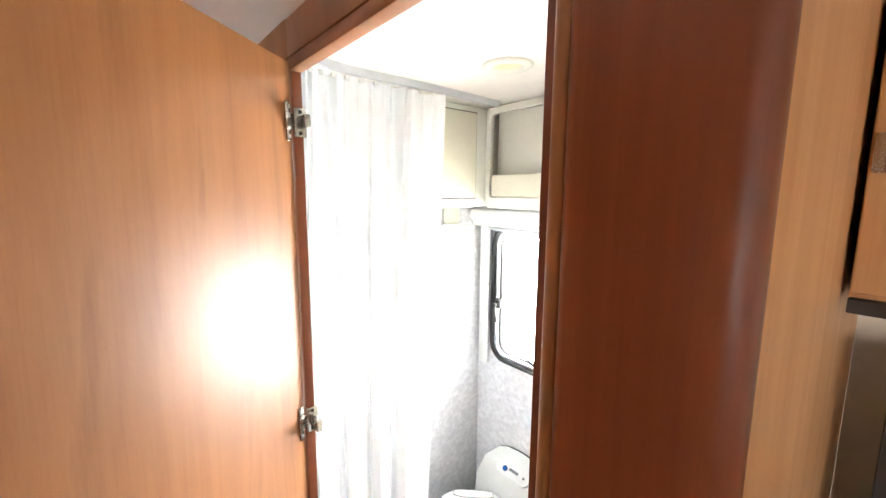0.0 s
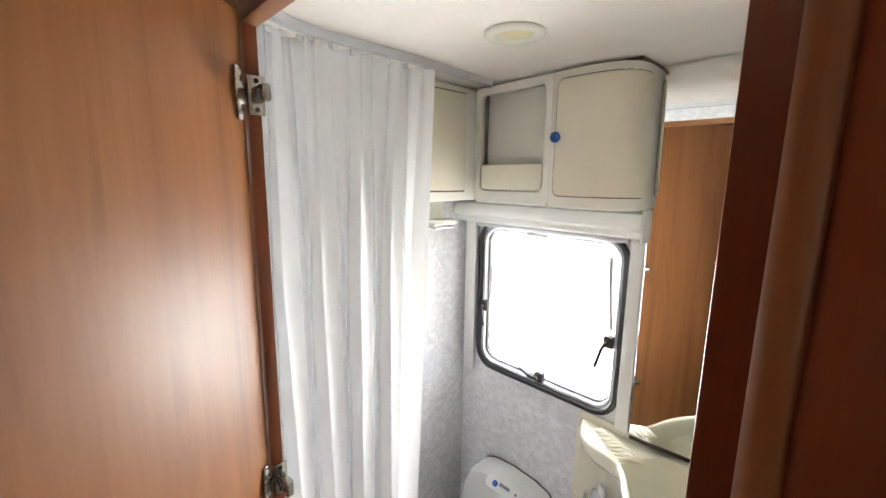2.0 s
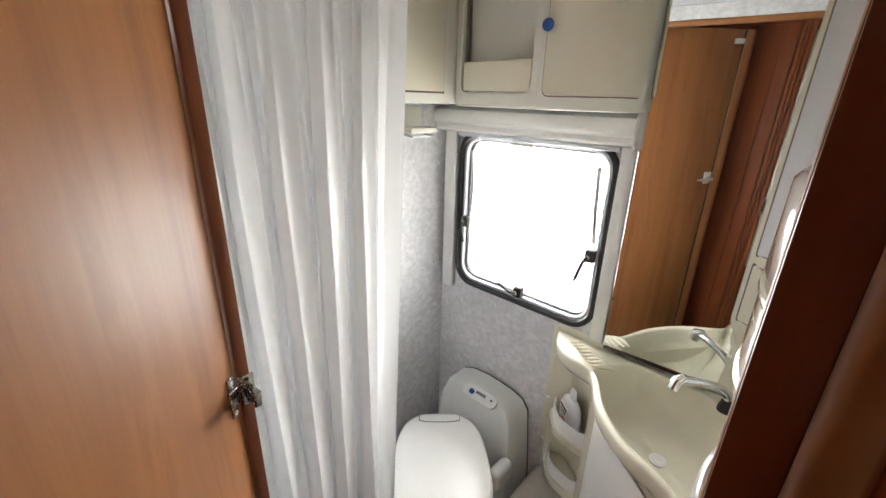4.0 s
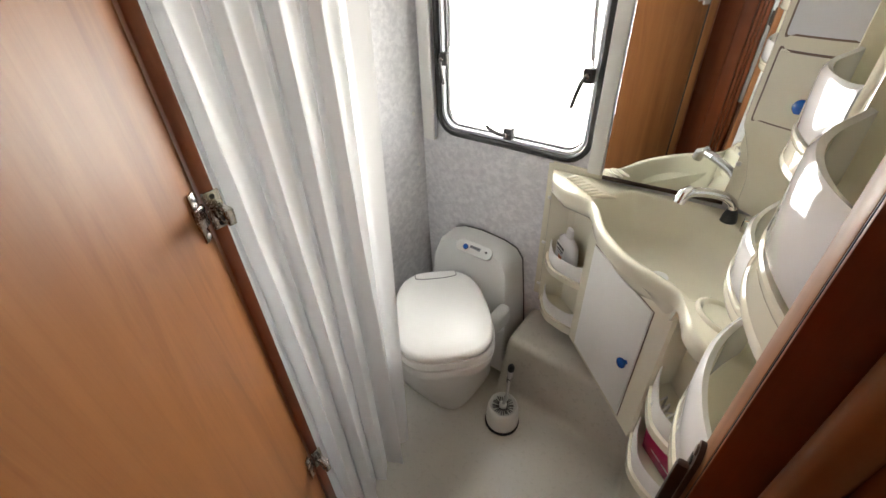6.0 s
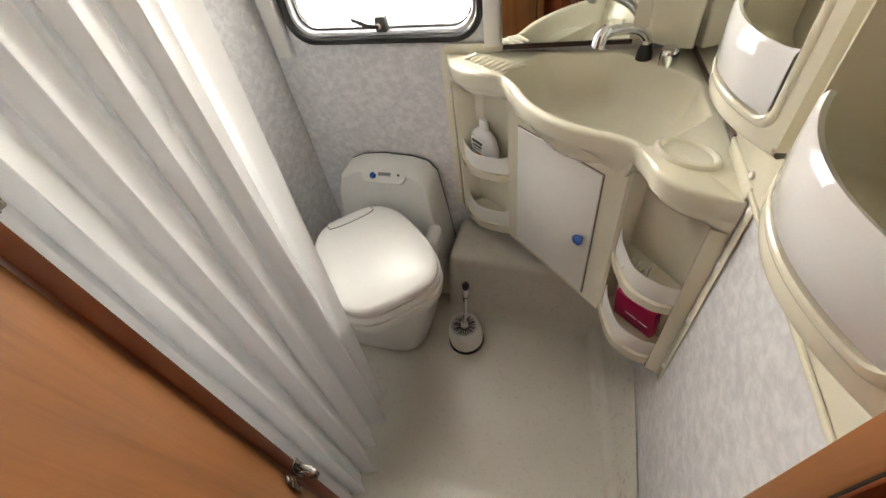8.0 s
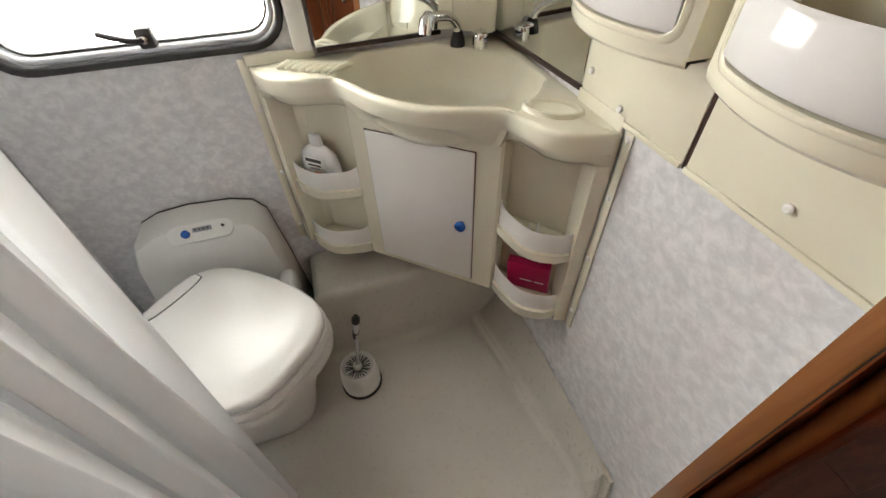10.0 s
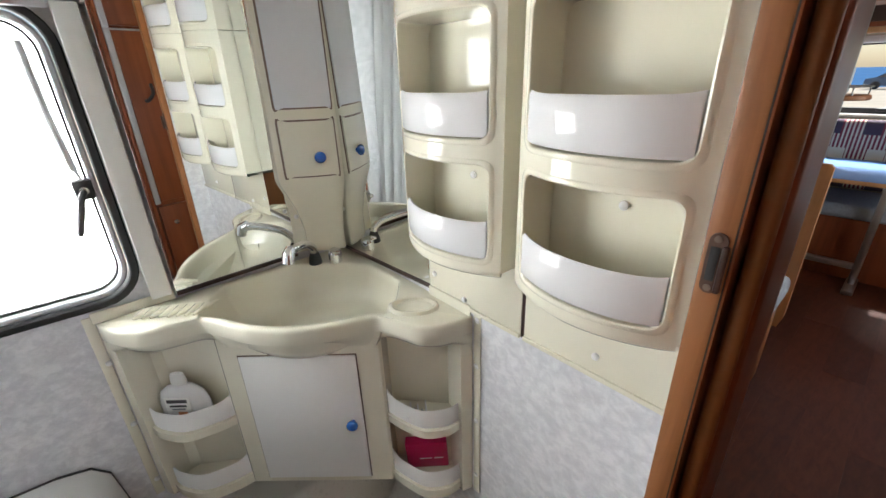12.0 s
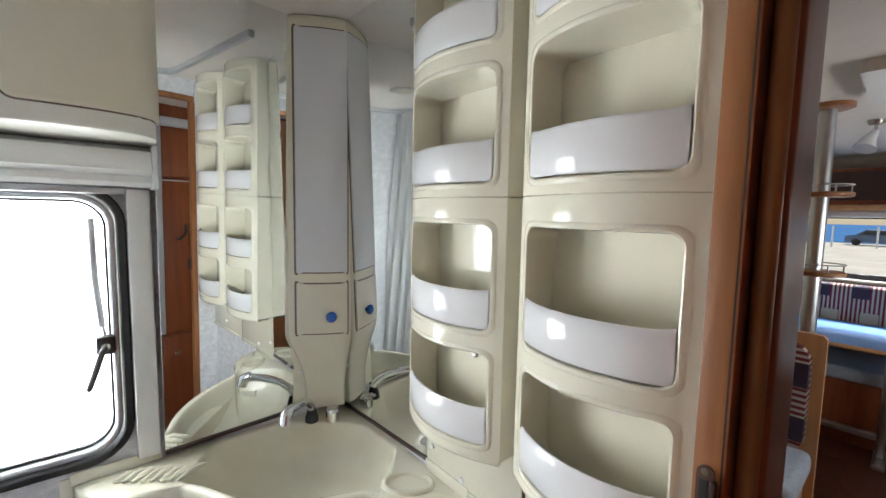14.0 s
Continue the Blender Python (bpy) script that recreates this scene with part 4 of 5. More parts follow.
for sec in SECTION:
    lp = []
    for i, (x, y) in enumerate(edge_pts):
        w = Vector((x, y)) - BC
        ro, d = w.length, w.normalized()
        dz = -0.010 * max(0.0, d.dot(n2)) if sec[-1] > 0.859 or sec[0] == "b" else 0.0
        if sec[0] == "o":
            if 0 < i < front_n - 1:
                t = Vector(edge_pts[i + 1]) - Vector(edge_pts[i - 1])
                inn = Vector((-t.y, t.x)).normalized()
                fade = min(1.0, i / 6, (front_n - 1 - i) / 6)
            else:
                inn, fade = Vector((0, 0)), 0.0
            p = Vector((x, y)) + inn * sec[1] * fade
        elif sec[0] == "c":
            p, dz = Vector((x, y)), 0.0
            if 0 < i < front_n - 1:
                t = Vector(edge_pts[i + 1]) - Vector(edge_pts[i - 1])
                inn = Vector((-t.y, t.x)).normalized()
                fade = min(1.0, i / 6, (front_n - 1 - i) / 6)
                su, so_ = rim_so[i]
                middle = max(0.0, min(1.0, (su - 0.205) / 0.05, (0.625 - su) / 0.05))
                a, c = p + inn * sec[2] * fade, Vector(diag(su, so_ * (1 - sec[1]) - 0.0285 * sec[1] - 0.010 * (1 - sec[1]))[:2])
                p = a.lerp(c, middle)
                dz = max(0.0, 0.8325 - sec[-1]) * (1 - middle)
        else:
            ri = min(bowl_r(math.atan2(d.y, d.x)), ro - 0.020)
            p = BC + d * (ri * sec[1] + sec[2])
        lp.append((min(p.x, -0.003), min(p.y, YW - 0.003), sec[-1] + dz))
    top_loops.append(lp)
part("basin_top", rings(top_loops, True, False, True), cream, van, "glossy cream basin", 50)
part("drain", lathe([(0.022, 0.7865), (0.022, 0.790), (0.016, 0.791), (0.004, 0.789)], (BC.x, BC.y, -0.0085), 24), white_soft, van, "pale plastic drain")
for k in range(8):
    s = 0.075 + 0.018 * k
    a, c = diag(s, -0.012 - 0.002 * k, ZT + 0.001), diag(s + 0.022, -0.062 - 0.004 * k, ZT + 0.001)
    part("soap_rib", tube([a, ((a[0] + c[0]) / 2, (a[1] + c[1]) / 2, ZT + 0.005), c], [0.003, 0.0085, 0.003], 8), cream, van)
cup = diag(0.685, -0.045)
cm = Matrix.Translation((cup[0], cup[1], ZT - 0.001)) @ Matrix.Rotation(radians(-41), 4, "Z") @ Matrix.Diagonal((1.35, 0.85, 1, 1))
part("cup_holder", lathe([(0.043, -0.004), (0.041, 0.004), (0.038, 0.006), (0.0355, 0.0055), (0.033, 0.0), (0.030, -0.004), (0.004, -0.0045)], m=cm, n=32), cream, van, "", 60)
for w0, w1 in (((-0.612, 0.931), (-0.46, 0.931)), ((-0.006, 0.39), (-0.006, 0.52))):
    part("upstand", box(min(w0[0], w1[0]) - 0.004, max(w0[0], w1[0]) + 0.002, min(w0[1], w1[1]) - 0.002, max(w0[1], w1[1]) + 0.004, ZT - 0.004, ZT + 0.022, 0.003), cream, van)

ZB = 0.38
body = [(0.0, -0.004), (0.026, 0.006), (0.032, -0.004), (0.036, -0.085), (0.218, -0.085), (0.222, -0.036), (0.228, -0.030), (0.60, -0.030), (0.606, -0.036), (0.61, -0.085), (0.778, -0.085), (0.782, -0.004), (0.787, 0.006), (0.813, -0.004)]
poly = [diag(s, o)[:2] for s, o in body] + [(-0.003, YW - 0.003)]
bb_ = prism(poly, ZB, 0.838)
bmesh.ops.delete(bb_, geom=[f for f in bb_.faces if f.calc_center_median().z > 0.833], context="FACES_ONLY")
part("body", bb_, cream, van, "", 30)
for s0, s1 in ((0.032, 0.224), (0.606, 0.782)):
    for zb, lift in ((0.612, 0.048), (0.412, 0.048)):
        mid, tab = 0.019, 0.020
        cs = [(s0, -0.006), (s0 + (s1 - s0) * 0.18, 0.011), (s0 + (s1 - s0) * 0.5, mid), (s0 + (s1 - s0) * 0.82, -0.010 if s0 < 0.3 else 0.014), (s1, -0.036 if s0 < 0.3 else -0.006)]
        if s0 > 0.3:
            cs[0], cs[1] = (s0, -0.036), (s0 + (s1 - s0) * 0.18, -0.012)
        line = [(p.x, p.y) for p in curve([(s, o, 0) for s, o in cs], 7)]
        shelf = [diag(s, o + 0.005)[:2] for s, o in line] + [diag(s1, -0.084)[:2], diag(s0, -0.084)[:2]]
        part("shelf", prism(shelf, zb - 0.026, zb - 0.004, 0.006, 3), cream, van)
        L = []
        for off, z in ((-0.004, zb - 0.003), (-0.0045, zb + lift - 0.004), (-0.007, zb + lift), (-0.010, zb + lift - 0.003), (-0.011, zb - 0.003)):
            L.append([diag(s, o + off, z + (tab * (abs(2 * i / (len(line) - 1) - 1)) ** 5 if z > zb + 0.02 and (i * 2 > len(line)) == (s0 < 0.3) else 0)) for i, (s, o) in enumerate(line)])
        part("bin_front", rings(L, False), white_soft, van, "white curved bin front", 50)
    part("shelf", prism([diag(s, o)[:2] for s, o in line] + [diag(s1, -0.084)[:2], diag(s0, -0.084)[:2]], ZB - 0.006, ZB + 0.004, 0.002), cream, van)
DM = Matrix(((U.x, -N.x, 0, PL.x), (U.y, -N.y, 0, PL.y), (0, 0, 1, 0), (0, 0, 0, 1)))   # (s, inward, z)
vd = part("door", moved(box(0.272, 0.545, 0.0245, 0.0295, 0.398, 0.792, 0.002), DM), white_soft, van, "flat white door")
part("gap", moved(box(0.2695, 0.5475, 0.0285, 0.0298, 0.3955, 0.7945), DM), bronze, van)
kp = diag(0.519, -0.0245, 0.593)
knob(kp, Matrix.Rotation(math.atan2(N.y, N.x), 4, "Z") @ Matrix.Rotation(radians(90), 4, "Y"), vd)
for x, y, z in ((-0.612, 0.925, 0.80), (-0.614, 0.925, 0.62), (-0.614, 0.925, 0.43)):
    part("screw_cap", lathe([(0.007, 0), (0.007, 0.003), (0.004, 0.006)], m=Matrix.Translation((x - 0.004, y + 0.012, z)) @ TO_ROOM, n=12), white_soft, van)
for y, z in ((0.372, 0.90), (0.374, 0.78), (0.374, 0.62), (0.374, 0.44)):
    part("screw_cap", lathe([(0.007, 0), (0.007, 0.003), (0.004, 0.006)], m=Matrix.Translation((-0.001, y, z)) @ Matrix.Rotation(radians(-90), 4, "Y"), n=12), white_soft, van)
part("wall_flange", box(-0.004, -0.001, 0.362, 0.382, ZB, ZT + 0.004, 0.001), cream, van)
part("wall_flange", box(-0.632, -0.612, YW - 0.005, YW - 0.001, ZB, ZT + 0.012, 0.001), cream, van)

# tap
tap = thing("tap", (-0.115, 0.895, ZT), "chrome swivel tap with black collar on the basin", "tap")
part("collar", lathe([(0.018, ZT - 0.001), (0.017, ZT + 0.012), (0.012, ZT + 0.03), (0.010, ZT + 0.036)], (-0.125, 0.88, 0), 20), black, tap, "black tapered collar", 60)
sp = curve([(-0.125, 0.88, ZT + 0.032), (-0.131, 0.874, ZT + 0.05), (-0.155, 0.852, ZT + 0.072), (-0.20, 0.811, ZT + 0.086), (-0.222, 0.791, ZT + 0.084)], 6)
part("spout", tube(sp, [0.0105] * 14 + [0.011] * 7 + [0.0115] * 4, 14), chrome, tap, "", 60)
part("nozzle", tube([(-0.214, 0.799, ZT + 0.092), (-0.226, 0.788, ZT + 0.084), (-0.231, 0.784, ZT + 0.062)], [0.013, 0.015, 0.0135], 14), chrome, tap, "", 60)
part("mixer_knob", lathe([(0.019, ZT - 0.001), (0.019, ZT + 0.022), (0.017, ZT + 0.03), (0.012, ZT + 0.036), (0.004, ZT + 0.037)], (-0.078, 0.852, 0), 24), chrome, tap, "", 50)
part("lever", box(-0.096, -0.072, 0.828, 0.85, ZT + 0.03, ZT + 0.038, 0.003), chrome, tap)

# things in the vanity bins
so = thing("soap_bottle", (*diag(0.108, -0.036)[:2], 0.592), "translucent white liquid soap bottle with printed label", "soap bottle")
sx, sy = diag(0.108, -0.036)[:2]
sm = Matrix.Translation((sx, sy, 0.592)) @ Matrix.Rotation(radians(-41), 4, "Z") @ Matrix.Diagonal((1.42, 0.6, 1.0, 1))
part("bottle", lathe([(0.034, 0.0), (0.042, 0.004), (0.044, 0.03), (0.043, 0.07), (0.036, 0.10), (0.022, 0.115), (0.013, 0.12)], m=sm, n=28), white_gloss, so, "", 60)
part("cap", lathe([(0.014, 0.119), (0.014, 0.135), (0.011, 0.15), (0.004, 0.152)], m=sm, n=18), white_soft, so)
lab = part("label", moved(box(-0.030, 0.030, -0.0455, -0.0435, 0.036, 0.098, 0.0008), Matrix.Translation((sx, sy, 0.592)) @ Matrix.Rotation(radians(-41), 4, "Z") @ Matrix.Translation((0, 0.0182, 0))), white_soft, so, "white label with dark print")
LBM = Matrix.Translation((sx, sy, 0.592)) @ Matrix.Rotation(radians(-41), 4, "Z") @ Matrix.Translation((0, -0.0274, 0))
for x0, x1, z0, z1, mt in ((-0.024, 0.024, 0.084, 0.093, off_black), (-0.020, 0.020, 0.072, 0.077, off_black), (-0.016, 0.016, 0.063, 0.067, grey_print), (-0.004, 0.018, 0.042, 0.056, orange)):
    part("printed_bar", moved(box(x0, x1, -0.0008, 0.0004, z0, z1), LBM), mt, lab)
pk = thing("soap_box", (*diag(0.698, -0.054)[:2], 0.412), "crimson red cardboard box leaning in the lower bin", "box")
PM = Matrix.Translation((*diag(0.698, -0.054)[:2], 0.412)) @ Matrix.Rotation(radians(-41), 4, "Z") @ Matrix.Rotation(radians(5), 4, "X") @ Matrix.Rotation(radians(-3), 4, "Y")
part("carton", moved(box(-0.054, 0.054, -0.013, 0.013, 0.0, 0.094, 0.003), PM), pink, pk)
for x0, x1 in ((-0.02, 0.012), (0.018, 0.042)):
    part("printed_bar", moved(box(x0, x1, -0.0142, -0.0132, 0.036, 0.039), PM), white_soft, pk)
cp = thing("plastic_clip", (*diag(0.685, -0.02)[:2], 0.592), "small clear plastic hair clip in the upper bin", "hair clip")
for k in range(7):
    a = diag(0.655 + 0.009 * k, -0.02 - 0.006 * (k % 3), 0.597 + 0.022 * (k % 2) + 0.03)
    c = diag(0.66 + 0.009 * k, 0.004 - 0.004 * (k % 2), 0.625 + 0.01 * ((k * 5) % 3))
    part("tooth", tube([(a[0], a[1], 0.594), a, c], 0.0022, 5), white_gloss, cp)

# ---- mirrors and the corner light column ----


def mirror(p, q, z0, z1, label):
    d = Vector((q[0] - p[0], q[1] - p[1], 0)).normalized()
    ln = math.hypot(q[0] - p[0], q[1] - p[1])
    m = Matrix(((d.x, -d.y, 0, p[0]), (d.y, d.x, 0, p[1]), (0, 0, 1, 0), (0, 0, 0, 1)))
    m = m @ Matrix.Translation((0, 0, z0)) @ Matrix.Rotation(radians(1.3), 4, "X") @ Matrix.Translation((0, 0, -z0))
    t = thing("mirror", (*p, z0), label, "mirror")
    part("glass", moved(box(0, ln, 0, 0.004, z0, z1, 0.0008, 1), m), mirror_mat, t)
    part("backing", moved(box(0.001, ln - 0.001, 0.0045, 0.007, z0 - 0.004, z1), m), brown_plastic, t, "dark brown edge")
    part("edge", moved(box(0.001, ln - 0.001, -0.0025, 0.0042, z0 - 0.011, z0 - 0.0008, 0.001), m), brown_plastic, t, "dark brown lower edge")
    return t, m, ln


mirror((-0.455, 0.910), (-0.150, 0.9335), 0.932, CEIL - 0.003, "tall frameless mirror on the window wall")
mirror((-0.026, 0.905), (-0.006, 0.524), 0.932, CEIL - 0.003, "tall frameless mirror on the side wall")

col = thing("corner_light_column", (-0.08, 0.9, 1.0), "ivory corner column with opal light panel and small door", "light column")
cpts = curve([(-0.172, 0.925, 0), (-0.168, 0.908, 0), (-0.135, 0.880, 0), (-0.095, 0.855, 0), (-0.055, 0.838, 0), (-0.030, 0.835, 0), (-0.022, 0.85, 0)], 6)
cc = Vector((-0.04, 0.925, 0))


def col_loop(k, z, back=1.0):
    return [(cc.x + (p.x - cc.x) * k, cc.y + (p.y - cc.y) * k, z) for p in cpts] + [(-0.012, 0.934, z), (-0.165, 0.934, z)]


part("body", rings([col_loop(0.62, 0.932), col_loop(0.64, 1.0), col_loop(0.74, 1.055), col_loop(0.90, 1.105), col_loop(0.985, 1.13), col_loop(1.0, 1.145), col_loop(1.0, 1.955), col_loop(0.985, 1.966), col_loop(0.94, 1.970)], True, True, True), cream, col, "", 50)


def col_panel(f0, f1, z0, z1, proud, r):
    L = []
    n = len(cpts)
    for e, pr in ((0.0, 0.0), (0.0, proud * 0.6), (0.004, proud), (0.012, proud)):
        out = []
        for u, v in rrect(f0 + e * 2, f1 - e * 2, z0 + e, z1 - e, r, 5):
            p = along(cpts, u)
            q = along(cpts, min(1, u + 0.01)) - along(cpts, max(0, u - 0.01))
            nn = Vector((q.y, -q.x, 0)).normalized()
            if nn.y > 0:
                nn = -nn
            out.append(tuple(p + nn * pr + Vector((0, 0, v))))
        L.append(out)
    b = rings(L[:3])
    m_ = 14
    rows = []
    for j in range(9):
        z = z0 + 0.004 + (z1 - z0 - 0.008) * j / 8
        row = []
        for i in range(m_ + 1):
            u = f0 + 0.008 + (f1 - f0 - 0.016) * i / m_
            p = along(cpts, u)
            q = along(cpts, min(1, u + 0.01)) - along(cpts, max(0, u - 0.01))
            nn = Vector((q.y, -q.x, 0)).normalized()
            if nn.y > 0:
                nn = -nn
            row.append(tuple(p + nn * proud + Vector((0, 0, z))))
        rows.append(row)
    return rings(rows, False, bm=b)


part("light_gap", col_panel(0.215, 0.765, 1.310, 1.944, 0.0014, 0.016), bronze, col)
part("light_panel", col_panel(0.237, 0.743, 1.314, 1.940, 0.004, 0.014), tube_off, col, "opal plastic light panel, unlit", 60)
part("door_gap", col_panel(0.215, 0.765, 1.145, 1.294, 0.0014, 0.014), bronze, col)
cdr = part("door", col_panel(0.237, 0.743, 1.149, 1.29, 0.0045, 0.012), cream, col, "small cream door", 60)
knob((-0.082, 0.846, 1.20), Matrix.Rotation(radians(-117), 4, "Z") @ Matrix.Rotation(radians(90), 4, "Y"), cdr)
for z, dx in ((1.045, -0.15), (1.045, -0.03)):
    part("screw_cap", lathe([(0.006, 0), (0.006, 0.003), (0.003, 0.005)], m=Matrix.Translation((dx, 0.90 if dx < -0.1 else 0.87, z)) @ TO_ROOM, n=10), white_soft, col)

# ---- shelf towers on the side wall ----
def tower_x(s):
    """Depth of the bowed front across the width, s from 0 (door side) to 1."""
    return -(0.062 + 0.040 * (1 - (2 * min(1, max(0, s)) - 1) ** 2))


def tower(y0, y1, z0, name_label):
    t = thing("shelf_tower", (-0.05, (y0 + y1) / 2, z0), name_label, "shelf", "shelf towers on the washroom wall")
    W = y1 - y0
    at = lambda s, z, d=0.0: (min(-0.0065, tower_x(s) + d), y0 + W * s, z)
    H = 0.437 if z0 < 1.3 else 0.458
    low, high, top = (0.180, 0.220, 0.393) if z0 < 1.3 else (0.200, 0.243, 0.424)
    cells = ((z0, z0 + low + 0.02, z0 + 0.022, z0 + low), (z0 + low + 0.02, z0 + H, z0 + high, z0 + top))
    s0, s1 = 0.085, 0.915
    hc_ = (0.5 * W, W * (s1 - s0) / 2)

    def inside(y, z, grow):
        for a, c, h0, h1 in cells:
            dx, dz = abs(y - hc_[0]) - hc_[1] - grow + 0.02, abs(z - (h0 + h1) / 2) - (h1 - h0) / 2 - grow + 0.02
            if max(dx, dz) <= 0.02 and math.hypot(max(dx, 0), max(dz, 0)) <= 0.02:
                return True
        return False

    shell = bmesh.new()
    NS, NZ = 60, 100
    vs = [[shell.verts.new(at(i / NS, z0 + H * j / NZ)) for i in range(NS + 1)] for j in range(NZ + 1)]
    for j in range(NZ):
        for i in range(NS):
            if not inside(W * (i + 0.5) / NS, z0 + H * (j + 0.5) / NZ, 0.004):
                shell.faces.new((vs[j][i], vs[j][i + 1], vs[j + 1][i + 1], vs[j + 1][i]))
    bmesh.ops.delete(shell, geom=[v for v in shell.verts if not v.link_faces], context="VERTS")
    for a, c, h0, h1 in cells:
        hole = rrect(s0 * W, s1 * W, h0, h1, 0.018, 6)
        hh = []
        for p, q in zip(hole, hole[1:] + hole[:1]):
            k = 12 if math.dist(p, q) > 0.03 else 1
            hh += [(p[0] + (q[0] - p[0]) * e / k, p[1] + (q[1] - p[1]) * e / k) for e in range(k)]
        hm = (0.5 * W, (h0 + h1) / 2)
        grow = lambda pts, k: [(hm[0] + (x - hm[0]) * (1 + k / (0.5 * (s1 - s0) * W)), hm[1] + (z - hm[1]) * (1 + k / (0.5 * (h1 - h0)))) for x, z in pts]
        put = lambda pts, d: [at(x / W, z, d) for x, z in pts]
        rows = [put(grow(hh, 0.011), 0.001), put(grow(hh, 0.009), -0.0008), put(grow(hh, 0.006), -0.0018), put(grow(hh, 0.003), -0.0016), put(grow(hh, 0.001), 0.0), put(hh, 0.005), put(grow(hh, -0.001), 0.03)]
        rows.append([(-0.0065, y0 + x, z) for x, z in grow(hh, -0.002)])
        shell = rings(rows, True, bm=shell)
    n = 60
    arc = [at(i / n, 0) for i in range(n + 1)]
    for z, sg in ((z0, -1), (z0 + H, 1)):
        L = []
        for inward, dz in ((0.0, 0.0), (0.0015, 0.002), (0.005, 0.0035), (0.02, 0.004)) if sg > 0 else ((0.0, 0.0), (0.002, 0.006), (0.007, 0.011), (0.014, 0.013), (0.03, 0.0135)):
            if sg < 0 and z0 > 1.3:
                dz *= 0.25
            L.append([(min(-0.0065, p[0] + inward), y0 + inward * 0.7 + (p[1] - y0) * (1 - 1.4 * inward / W), z + sg * dz * (0.5 if sg > 0 else 1)) for p in arc])
        L.append([(-0.0065, p[1], p[2]) for p in L[-1]])
        shell = rings(L, False, bm=shell)
    for y, s in ((y0, 0), (y1, 1)):
        x = tower_x(s)
        shell = rings([[(x, y, z0), (x, y, z0 + H)], [(-0.0065, y, z0), (-0.0065, y, z0 + H)]], False, bm=shell)
    bmesh.ops.remove_doubles(shell, verts=shell.verts, dist=2e-4)
    part("shell", shell, cream, t, "", 26)
    for a, c, h0, h1 in cells:
        L = []
        for d, z, e in ((0.0, h0 + 0.002, 0.0), (-0.003, h0 + 0.006, 0.003), (-0.003, h0 + 0.060, 0.003), (0.001, h0 + 0.065, 0.005), (0.006, h0 + 0.063, 0.006), (0.007, h0 + 0.004, 0.006)):
            L.append([at(0.085 + e + (0.83 - 2 * e) * i / 20, z + (0.004 * (2 * i / 20 - 1) ** 8 if z > h0 + 0.02 else 0), d + 0.002) for i in range(21)])
        part("bin_front", rings(L, False), white_gloss, t, "glossy white curved bin front", 50)
        if a == z0 and z0 < 1.3:
            part("screw_cap", lathe([(0.0066, 0), (0.0066, 0.0035), (0.0035, 0.0055)], m=Matrix.Translation((-0.006, (y0 + y1) / 2 - 0.01, z0 + 0.142)) @ Matrix.Rotation(radians(-90), 4, "Y"), n=14), white_soft, t)
    return t


for (y0, y1), nm in (((0.262, 0.516), "tall"), ((-0.018, 0.232), "wide")):
    for z0 in (1.068, 1.507):
        tower(y0, y1, z0, "cream bow-fronted shelf tower with two white bins, beside the mirror" if nm == "tall" else "cream bow-fronted shelf tower with two white bins, beside the doorway")

bp = thing("back_panel", (-0.003, 0.26, 0.917), "glossy cream wall panel behind the shelf towers", "wall panel", "", "structure")
part("panel", box(-0.006, -0.0005, 0.257, 0.522, 0.917, CEIL - 0.002, 0.0015), cream, bp)
part("panel", box(-0.006, -0.0005, -0.026, 0.249, 0.917, CEIL - 0.002, 0.0015), cream, bp)
part("joint", box(-0.004, -0.0004, 0.249, 0.257, 0.917, CEIL - 0.002), brown_plastic, bp, "dark joint between panels")
part("ledge", box(-0.011, -0.0062, -0.026, 0.249, 0.917, 0.926, 0.0015), cream, bp)
part("ledge", box(-0.011, -0.0062, 0.257, 0.388, 0.917, 0.926, 0.0015), cream, bp)
for y, z in ((0.107, 0.958), (0.407, 0.938), (0.502, 0.966)):
    part("screw_cap", lathe([(0.0062, 0), (0.0062, 0.0035), (0.0035, 0.0055)], m=Matrix.Translation((-0.0062, y, z)) @ Matrix.Rotation(radians(-90), 4, "Y"), n=14), white_soft, bp)
for i, (y, z) in enumerate(((0.90, 1.40), (0.90, 0.80), (0.89, 1.0))):
    tagged(link("screw_cap", lathe([(0.008, 0), (0.008, 0.003), (0.004, 0.005)], m=Matrix.Translation((XL + 0.0005, y, z)) @ Matrix.Rotation(radians(90), 4, "Y"), n=12), white_soft), "small white screw cap on the shower wall", "screw cap", "screw caps on the shower wall")

# ---- aisle: wardrobe and fridge opposite the washroom ----
YA = -0.70
wr = thing("wardrobe", (-0.65, YA, 0), "tall dark cherry wood wardrobe opposite the washroom", "wardrobe")
part("carcass", box(-1.19, -0.11, -1.245, YA - 0.02, -0.033, CEIL - 0.002), wood_red, wr)
for x0, x1 in ((-1.15, -0.662), (-0.658, -0.17)):
    part("door", box(x0, x1, YA - 0.018, YA, 0.06, 1.93, 0.004), wood_red, wr)
FX = 0.75
fg = thing("fridge", (FX - 0.5, YA, 0), "built-in fridge with wood-look doors in a grey frame", "fridge")
part("housing", box(FX - 0.858, FX + 0.2, -1.245, YA - 0.045, -0.033, CEIL - 0.002), wood_red, fg)
for x0, x1, d in ((-0.855, -0.838, 0.012), (-0.836, -0.822, 0.004), (-0.820, -0.80, 0.014)):
    part("side_post", box(FX + x0, FX + x1, YA - 0.044, YA + d, -0.033, CEIL - 0.002, 0.005, 3), wood_red, fg)
